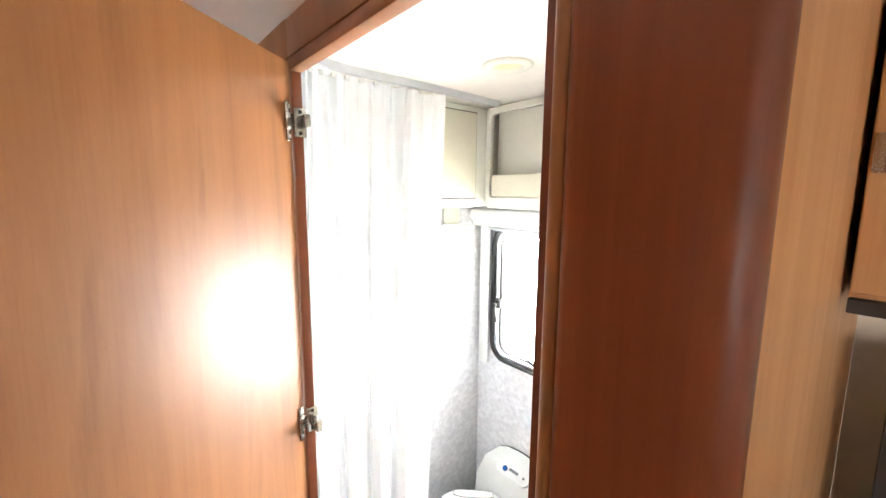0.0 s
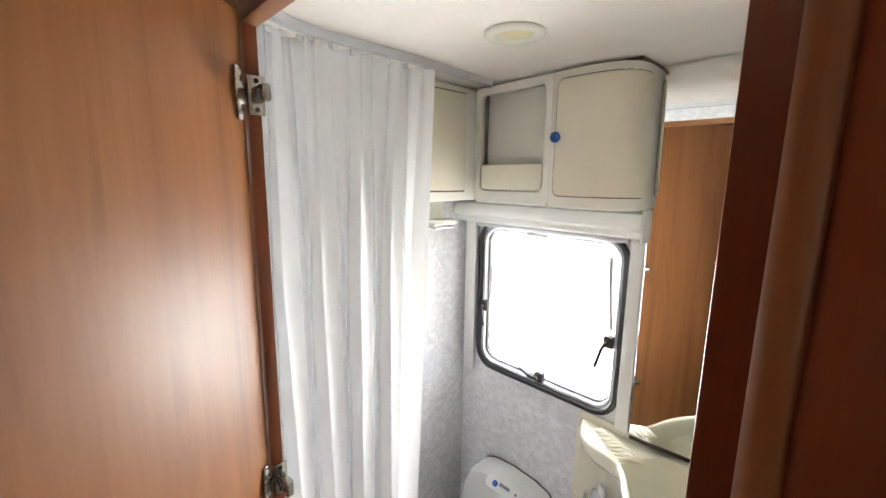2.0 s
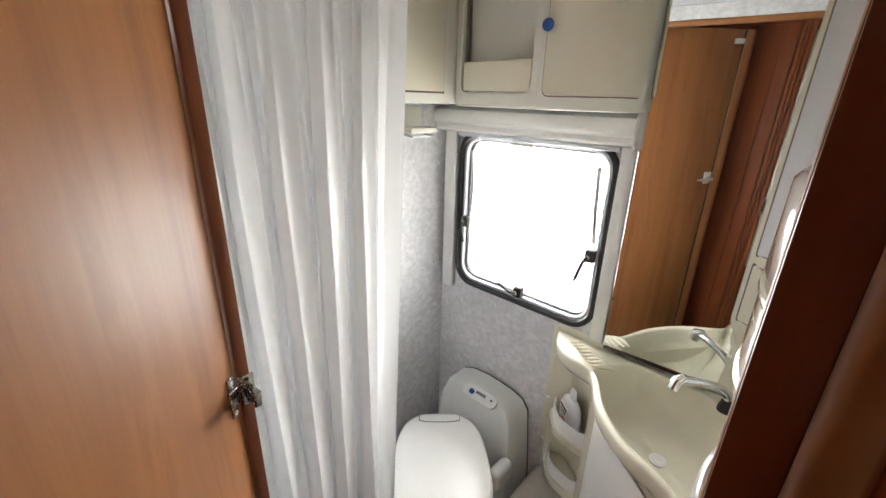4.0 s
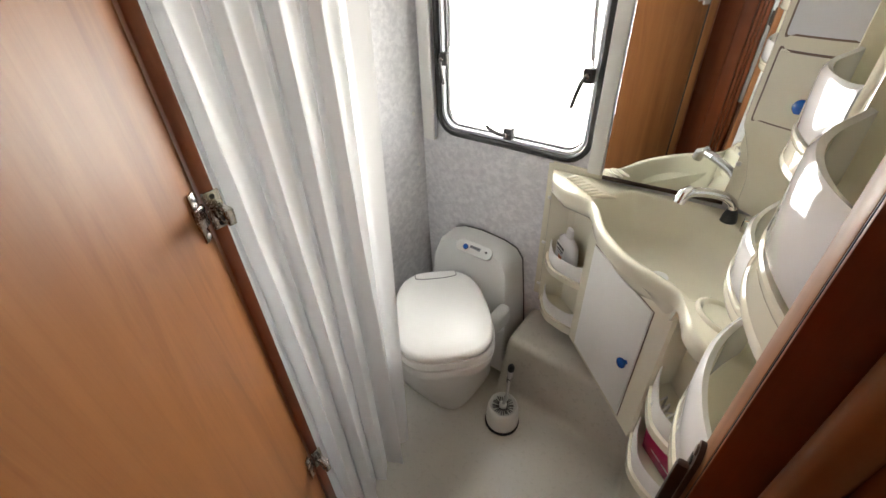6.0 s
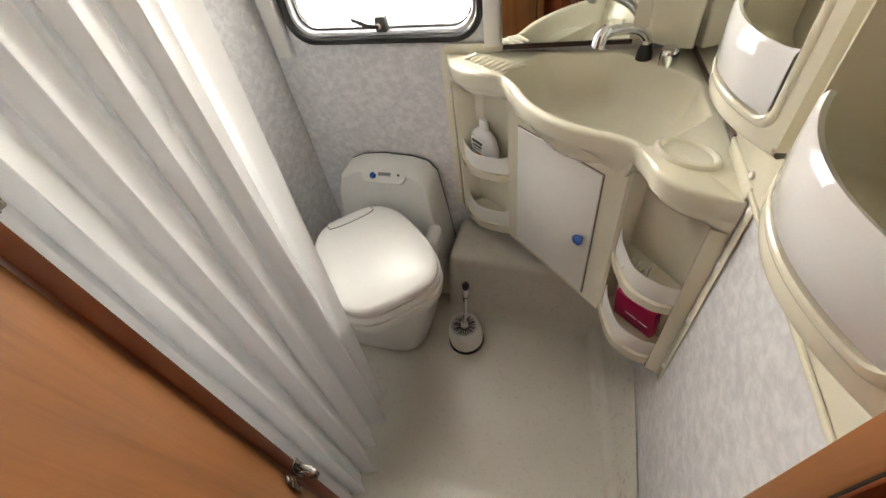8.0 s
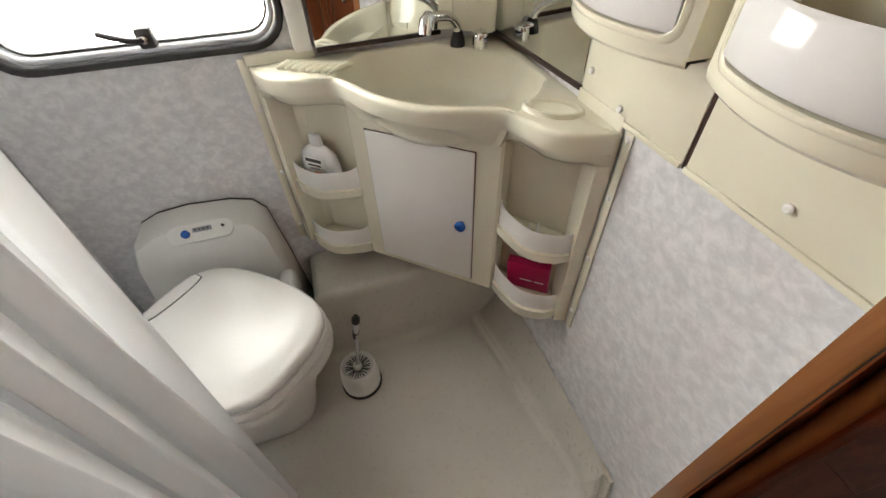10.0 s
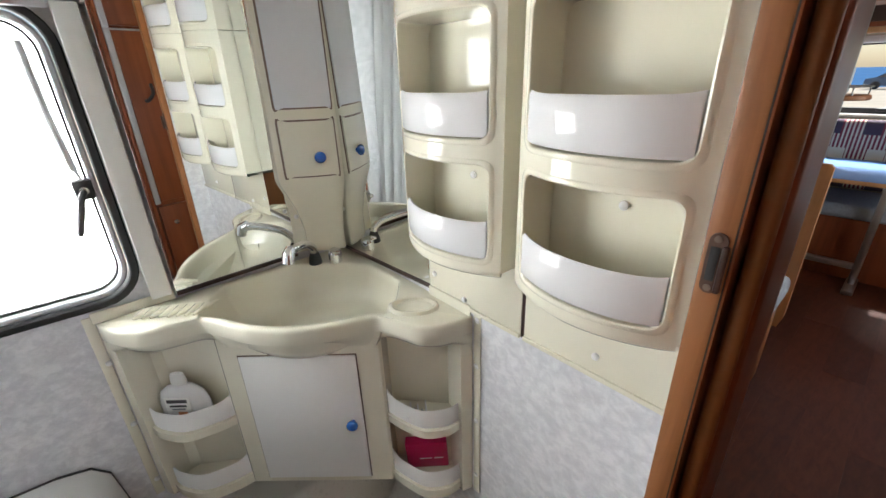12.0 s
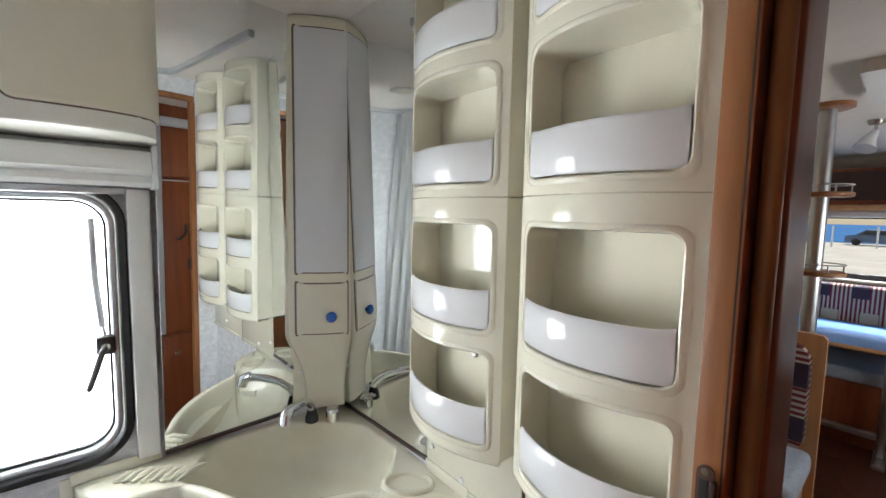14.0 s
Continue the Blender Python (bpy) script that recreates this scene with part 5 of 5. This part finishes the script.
part("side_post", box(FX - 0.27, FX - 0.20, YA - 0.044, YA + 0.03, -0.033, CEIL - 0.002, 0.014, 3), wood_red, fg)
for z0, z1 in ((0.70, 1.555), (1.575, 1.85)):
    dd = part("door", box(FX - 0.765, FX - 0.30, YA - 0.042, YA - 0.008, z0, z1, 0.004), wood_red, fg)
    part("frame", box(FX - 0.795, FX - 0.768, YA - 0.042, YA - 0.004, z0 - 0.012, z1 + 0.008, 0.003), alu, dd, "grey plastic frame")
    part("frame_top", box(FX - 0.767, FX - 0.30, YA - 0.042, YA - 0.004, z1 + 0.001, z1 + 0.008, 0.003), alu, dd)
part("control_panel", box(FX - 0.795, FX - 0.29, YA - 0.042, YA - 0.006, 1.86, 1.90, 0.004), alu, fg, "grey control strip")
part("lower_door", box(FX - 0.785, FX - 0.30, YA - 0.042, YA - 0.01, 0.05, 0.67, 0.004), wood_red, fg)
part("knob", lathe([(0.008, 0), (0.012, 0.008), (0.013, 0.016), (0.004, 0.02)], m=Matrix.Translation((0.03, YA - 0.01, 0.57)) @ Matrix.Rotation(radians(-90), 4, "X"), n=16), nickel, fg)
part("handle", tube(curve([(0.05, YA - 0.006, 1.23), (0.06, YA + 0.022, 1.24), (0.08, YA + 0.028, 1.27), (0.09, YA - 0.004, 1.31)], 5), 0.008, 10), dark_plastic, fg, "dark bow handle")

# ---- bedroom behind the partition ----
XP = -1.2
pt = thing("bedroom_partition", (XP, -0.14, 0), "cherry wood frame of the bedroom opening", "partition", "", "structure")
part("post", box(XP - 0.05, XP, -0.17, YO - 0.004, -0.033, CEIL - 0.002, 0.006), wood_v, pt)
part("beam", box(XP - 0.05, XP, -1.245, -0.171, 1.865, CEIL - 0.002, 0.004), wood_x, pt)
part("edge_strip", box(XP - 0.048, XP - 0.006, -0.178, -0.171, -0.03, 1.864, 0.002), white_soft, pt, "pale edging strip")
part("bed_side_lining", box(XL - 0.06, XL - 0.022, YO + 0.02, YW - 0.002, -0.033, CEIL - 0.002), wood_v, pt)
part("catch", box(XP - 0.06, XP - 0.05, -0.185, -0.165, 1.40, 1.45, 0.003), nickel, pt)
fb = thing("fabric_organiser", (-0.85, YO, 0.6), "burgundy and cream striped woven hanging on the aisle wall", "wall hanging")
part("cloth", box(-1.10, -0.80, YO - 0.016, YO - 0.004, 0.35, 1.76, 0.004), cloth_wall, fb)
for z in (0.82, 1.24):
    part("pocket", box(-1.095, -0.805, YO - 0.022, YO - 0.0165, z - 0.36, z, 0.003), cloth_wall, fb)
hk = thing("coat_hook", (-0.95, YO, 1.6), "curved brushed nickel double coat hook", "coat hook")
part("plate", moved(prism(rrect(-0.962, -0.938, 1.50, 1.68, 0.011), YO - 0.03, YO - 0.0235, 0.002), FACE_Y), nickel, hk)
part("upper_hook", tube(curve([(-0.95, YO - 0.03, 1.60), (-0.95, YO - 0.045, 1.545), (-0.95, YO - 0.08, 1.53), (-0.95, YO - 0.10, 1.56), (-0.95, YO - 0.10, 1.59)], 6), 0.008, 10), nickel, hk, "", 60)
part("lower_hook", tube(curve([(-0.95, YO - 0.03, 1.53), (-0.95, YO - 0.045, 1.48), (-0.95, YO - 0.065, 1.475), (-0.95, YO - 0.075, 1.50)], 6), 0.008, 10), nickel, hk, "", 60)
bed = thing("bed", (-1.8, -0.3, 0), "fixed bed with wooden base and two quilted white mattress parts", "bed")
part("base", box(-2.28, -1.25, -1.24, YW - 0.005, -0.033, 0.66, 0.004), wood_cab, bed)
part("mattress", box(-2.27, -1.27, -1.235, 0.12, 0.661, 0.86, 0.035, 4), mattress_mat, bed, "white quilted mattress", 60)
part("mattress", box(-2.27, -1.27, 0.14, YW - 0.01, 0.661, 0.86, 0.035, 4), mattress_mat, bed, "white quilted mattress end piece", 60)
part("end_handle", box(-1.248, -1.235, -0.24, -0.20, 0.70, 0.84, 0.004), steel, bed)
bo = thing("bolster", (-2.25, -0.2, 0.86), "striped burgundy and cream head bolster along the wall", "bolster")
part("cushion", box(-2.29, -2.272, -1.23, YW - 0.012, 0.862, 1.06, 0.008, 3), cloth_bed, bo)
hp = thing("headboard_panel", (-2.3, 0, 0.9), "light pear wood panel behind the bed", "panel", "", "structure")
part("panel", box(-2.618, -2.292, -1.245, YW - 0.002, 0.87, 1.46, 0.003), wood_cab, hp)
sh = thing("open_shelf", (-2.3, 0, 1.46), "open wooden shelf niche under the bedroom lockers", "shelf")
part("board", box(-2.618, -2.24, -1.245, YW - 0.002, 1.462, 1.482, 0.005), wood_cab, sh)
part("back", box(-2.60, -2.59, -1.245, YW - 0.002, 1.483, 1.619), wood_cab, sh)
for y in (-1.0, -0.55, -0.1, 0.35, 0.8):
    part("upright", box(-2.589, -2.25, y - 0.012, y + 0.012, 1.483, 1.619, 0.004), wood_cab, sh)
for k, y in enumerate((-1.24, -0.79, -0.34, 0.11, 0.56)):
    lk = thing("overhead_locker", (-2.3, y + 0.22, 1.62), "light pear wood overhead locker with a steel bow handle", "locker", "lockers over the bed")
    w = 0.446 if k < 4 else 0.37
    part("body", box(-2.60, -2.215, y, y + w, 1.62, CEIL - 0.012), wood_cab, lk)
    dr = part("door", box(-2.213, -2.197, y + 0.003, y + w - 0.003, 1.625, CEIL - 0.02, 0.005), wood_cab, lk)
    part("handle", tube(curve([(-2.197, y + w / 2 - 0.07, 1.655), (-2.182, y + w / 2, 1.653), (-2.197, y + w / 2 + 0.07, 1.655)], 6), 0.006, 8), nickel, dr)
ht = thing("roof_hatch", (-1.55, -0.4, CEIL), "white framed roof hatch letting in daylight", "roof hatch")
part("frame", moved(holed(-1.82, -1.28, -0.68, -0.12, -1.76, -1.34, -0.62, -0.18, 0.03, CEIL - 0.03, CEIL - 0.001, Matrix.Identity(4)), Matrix.Identity(4)), white_soft, ht)
part("dome", box(-1.76, -1.34, -0.62, -0.18, CEIL - 0.012, CEIL - 0.004), hatch_glow, ht, "dome glowing in place of daylight")
cl_ = thing("ceiling_lamp", (-0.6, -0.75, CEIL), "small grey round ceiling lamp in the aisle", "ceiling lamp")
part("housing", lathe([(0.06, CEIL - 0.001), (0.065, CEIL - 0.02), (0.05, CEIL - 0.035), (0.01, CEIL - 0.038)], (-0.72, -0.62, 0), 28), alu, cl_, "", 60)

# ---- kitchen corner beyond the washroom wall ----
kc = thing("kitchen_wall_cabinet", (0.3, 0.75, 1.5), "light wood kitchen wall cabinet with dark under-edge", "wall cabinet")
part("body", box(0.04, 0.95, 0.60, YW - 0.002, 1.50, CEIL - 0.004), wood_light, kc)
for x in (0.042, 0.50):
    kd = part("door", box(x, x + 0.45, 0.58, 0.598, 1.51, CEIL - 0.02, 0.005), wood_light, kc)
    part("hinge", box(x + 0.004, x + 0.03, 0.574, 0.579, 1.70, 1.76, 0.002), nickel, kd)
part("light_pelmet", box(0.04, 0.95, 0.585, 0.62, 1.475, 1.499, 0.003), dark_plastic, kc)
kb = thing("kitchen_unit", (0.5, 0.65, 0), "cherry wood kitchen base unit with a wood-edged worktop", "kitchen unit")
part("carcass", box(0.033, 0.98, 0.42, YW - 0.002, -0.033, 0.86), wood_v, kb)
part("worktop", box(0.033, 0.99, 0.38, YW - 0.003, 0.862, 0.90, 0.006), wood_x, kb)
part("splash_end", box(0.034, 0.052, 0.36, 0.62, 0.902, 1.12, 0.004), wood_v, kb)
tv = thing("screen", (0.12, 0.7, 0.9), "black flat screen standing on the worktop", "screen")
part("panel", box(0.10, 0.62, 0.66, 0.69, 0.94, 1.36, 0.006), dark_plastic, tv)
part("foot", box(0.26, 0.46, 0.60, 0.75, 0.902, 0.939, 0.005), dark_plastic, tv)

# ---- living room at the front ----
po = thing("shelf_pole", (1.85, 0.135, 0), "brushed steel pole with small round wooden shelves", "pole")
part("pole", tube([(1.85, 0.135, -0.033), (1.85, 0.135, CEIL - 0.022)], 0.03, 20), steel, po, "", 60)
part("ceiling_flange", lathe([(0.075, CEIL - 0.022), (0.085, CEIL - 0.018), (0.085, CEIL - 0.001)], (1.85, 0.135, 0), 28), wood_x, po)
for z in (1.245, 1.58):
    shf = part("shelf", lathe([(0.085, z), (0.09, z + 0.004), (0.09, z + 0.016), (0.085, z + 0.02)], (1.82, 0.115, 0), 28), wood_x, po)
    part("rail", tube([(1.82 + 0.085 * math.cos(a), 0.115 + 0.085 * math.sin(a), z + 0.05) for a in [2 * math.pi * k / 16 for k in range(17)]], 0.003, 6), steel, shf)
    for a in (0.5, 2.0, 3.6, 5.2):
        part("rail_post", tube([(1.82 + 0.085 * math.cos(a), 0.115 + 0.085 * math.sin(a), z + 0.019), (1.82 + 0.085 * math.cos(a), 0.115 + 0.085 * math.sin(a), z + 0.05)], 0.003, 6), steel, shf)
be = thing("dinette_seat", (1.75, 0.3, 0), "dinette seat with wooden frame and striped back cushion", "seat")
part("back_frame", holed(0.05, 0.53, 0.25, 1.01, 0.09, 0.49, 0.50, 0.965, 0.07, 1.69, 1.72, FACE_X), wood_light, be)
part("back_cushion", moved(prism(rrect(0.095, 0.485, 0.50, 0.96, 0.06), 1.66, 1.74, 0.012), FACE_X), cloth_seat, be, "burgundy and cream striped cushion", 50)
part("seat_cushion", box(1.28, 1.685, 0.06, 0.52, 0.42, 0.52, 0.03, 3), seat_grey, be, "blue-grey seat cushion", 50)
part("seat_base", box(1.30, 1.688, 0.08, 0.50, -0.033, 0.418, 0.01), wood_v, be)
tbl = thing("table", (3.16, 0.2, 0), "dinette table on grey metal legs, its top coloured blue like reflected sky", "table")
part("tabletop", box(2.93, 3.74, -0.32, 0.62, 0.70, 0.73, 0.012, 3), table_sky_blue, tbl)
part("edge_band", box(2.923, 2.929, -0.315, 0.615, 0.703, 0.727, 0.002), wood_light, tbl)
for y in (-0.12, 0.50):
    part("leg", box(3.13, 3.19, y, y + 0.04, 0.0, 0.699, 0.008), steel, tbl)
    part("foot", box(3.0, 3.28, y - 0.01, y + 0.05, -0.033, 0.0, 0.008), steel, tbl)
part("stretcher", box(3.14, 3.18, -0.079, 0.499, 0.10, 0.14, 0.006), steel, tbl)
bn = thing("front_bench", (3.5, 0, 0), "front bench with striped back cushion below the window", "bench")
part("base", box(3.30, 3.915, -1.24, YW - 0.005, -0.033, 0.40, 0.006), wood_red, bn)
part("seat_cushion", box(3.26, 3.80, -1.24, YW - 0.01, 0.401, 0.50, 0.03, 3), seat_grey, bn, "blue-grey seat cushion", 50)
part("back_cushion", box(3.78, 3.90, -1.24, YW - 0.01, 0.501, 1.0, 0.035, 3), cloth_bed, bn, "burgundy and cream striped back cushion", 50)
for k, y in enumerate((-1.24, -0.70, -0.16, 0.38)):
    lk = thing("overhead_locker", (3.8, y + 0.26, 1.6), "cherry wood overhead locker above the front window", "locker", "lockers over the front window")
    part("body", box(3.62, 3.91, y, y + 0.536, 1.60, 1.86), wood_red, lk)
    if k % 2:
        part("door", box(3.60, 3.618, y + 0.004, y + 0.532, 1.605, 1.855, 0.004), wood_y, lk)
    else:
        # no recess here: a flat dark panel gives the niche's inner shade
        part("niche_shade", box(3.612, 3.619, y + 0.03, y + 0.506, 1.63, 1.84), brown_plastic, lk, "flat dark panel coloured as the shade inside an open niche")
    part("rail", box(3.58, 3.615, y, y + 0.536, 1.56, 1.598, 0.008), wood_light, lk)
fw = thing("window_2", (3.93, -0.15, 1.04), "wide front window with dark lower frame and white blind rail", "window", "", "structure")
part("frame", moved(holed(-1.02, 0.72, 1.02, 1.55, -0.97, 0.67, 1.075, 1.50, 0.05, 3.912, 3.94, FACE_X), Matrix.Identity(4)), dark_plastic, fw)
p2 = part("pane", box(3.942, 3.946, -0.99, 0.69, 1.05, 1.52), clear, fw)
p2.visible_shadow = False
part("blind_rail", box(3.86, 3.911, -1.02, 0.72, 1.51, 1.559, 0.008), white_soft, fw)
part("sill", box(3.85, 3.911, -1.02, 0.72, 1.015, 1.035, 0.006), white_soft, fw)
for y in (-0.55, 0.1, 0.45):
    part("latch", box(3.895, 3.912, y - 0.03, y + 0.03, 1.055, 1.075, 0.005), dark_plastic, fw)
# windows added out of view for the two aisle-side lamps
for nm, x0, x1, z0, z1 in (("window_3", 1.0, 2.2, 1.02, 1.56), ("window_4", -2.1, -1.3, 1.02, 1.52)):
    w_ = thing(nm, ((x0 + x1) / 2, -1.26, z0), "unseen added side window with dark frame", "window", "", "structure")
    part("frame", holed(x0 - 0.02, x1 + 0.02, z0 - 0.02, z1 + 0.02, x0 + 0.03, x1 - 0.03, z0 + 0.03, z1 - 0.03, 0.05, -1.27, -1.246, FACE_Y), dark_plastic, w_)
    q_ = part("pane", box(x0, x1, -1.276, -1.272, z0, z1), clear, w_)
    q_.visible_shadow = False
sl = thing("spotlight", (2.35, 0.25, 1.9), "nickel spotlight with a glass shade under the ceiling", "spotlight")
part("base", lathe([(0.03, CEIL - 0.02), (0.035, CEIL - 0.001)], (2.35, 0.02, 0), 16), nickel, sl)
part("arm", tube([(2.35, 0.02, CEIL - 0.018), (2.35, 0.02, CEIL - 0.06)], 0.006, 8), nickel, sl)
part("shade", tube([(2.35, 0.02, CEIL - 0.055), (2.32, 0.04, CEIL - 0.10), (2.30, 0.05, CEIL - 0.14)], [0.015, 0.03, 0.045], 16), white_gloss, sl)
rv = thing("roof_vent", (1.6, -0.15, CEIL), "white framed roof vent with a dark opening", "roof vent")
part("frame", holed(1.25, 1.75, -0.42, 0.0, 1.31, 1.69, -0.36, -0.06, 0.03, CEIL - 0.04, CEIL - 0.001, Matrix.Identity(4)), white_soft, rv)
part("screen", box(1.31, 1.69, -0.36, -0.06, CEIL - 0.02, CEIL - 0.004), dark_plastic, rv, "dark fly screen")

# ---- outside ----
structure("ground", box(-400, 400, -400, 400, -0.75, -0.7), sand, "pale sandy open ground", "ground")
for k, y in enumerate((-4.5, 2.4, 8.6)):
    car = thing("car", (53 + k, y, -0.7), "dark blue parked car beyond the sandy ground", "car", "parked cars")
    bx = [(-2.1, 0.25), (-2.1, 0.75), (-1.9, 0.88), (-1.2, 0.95), (-0.6, 1.42), (0.7, 1.45), (1.4, 0.98), (2.05, 0.85), (2.1, 0.3)]
    part("body", moved(prism([(a, c) for a, c in bx], -0.85, 0.85, 0.06), Matrix.Translation((53 + k, y, -0.7)) @ FACE_X), car_paint, car)
    part("glazing", moved(prism([(-1.05, 0.96), (-0.55, 1.36), (0.65, 1.39), (1.2, 0.98)], -0.87, 0.87), Matrix.Translation((53 + k, y, -0.7)) @ FACE_X), dark_plastic, car)
    for a in (-1.3, 1.3):
        wl = part("wheel", lathe([(0.2, 0), (0.32, 0.01), (0.32, 0.2), (0.2, 0.21)], m=Matrix.Translation((52.1 + k, y + a, -0.38)) @ Matrix.Rotation(radians(90), 4, "Y"), n=20), black, car)
for k in range(9):
    tagged(link("post", tube([(48, -6 + k * 2.7, -0.7), (48, -6 + k * 2.7, 1.1)], 0.07, 8), white_soft), "pale wooden post in the sand", "post", "posts along the sand")

structure("water", box(58, 400, -400, 400, -0.699, -0.66), sea, "flat blue sea beyond the sand", "water")

# ---- floor planks ----
floor_ob = bpy.data.objects["floor"]
pm_ = {}
for k in range(14):
    y = -1.24 + k * 0.158
    x = -1.24 - (k * 0.37) % 0.9
    while x < 3.28:
        x0, x1, y0, y1 = max(-1.24, x), min(3.28, x + 0.9), y, min(YW - 0.003, y + 0.156)
        x += 0.902
        if x1 - x0 < 0.05 or (y1 > YO - 0.03 and x0 < 0.03):
            if y0 > YO - 0.03 or x0 >= 0.03:
                if x1 < 0.03 and y1 > YO:
                    continue
                if y0 > YO - 0.03:
                    x0 = max(x0, 0.034)
                    if x1 - x0 < 0.05:
                        continue
            y1 = min(y1, YO - 0.028) if x0 < 0.03 else y1
            if y1 - y0 < 0.02 or x1 - x0 < 0.05:
                continue
        key = (round(x1 - x0, 3), round(y1 - y0, 3))
        if key not in pm_:
            ob = link("plank", box(0, key[0], 0, key[1], 0, 0.0009), plank_mat, 0)
            pm_[key] = ob.data
        else:
            ob = new("plank", pm_[key])
        ob.location = (x0, y0, -0.0338)
        ob.parent = floor_ob
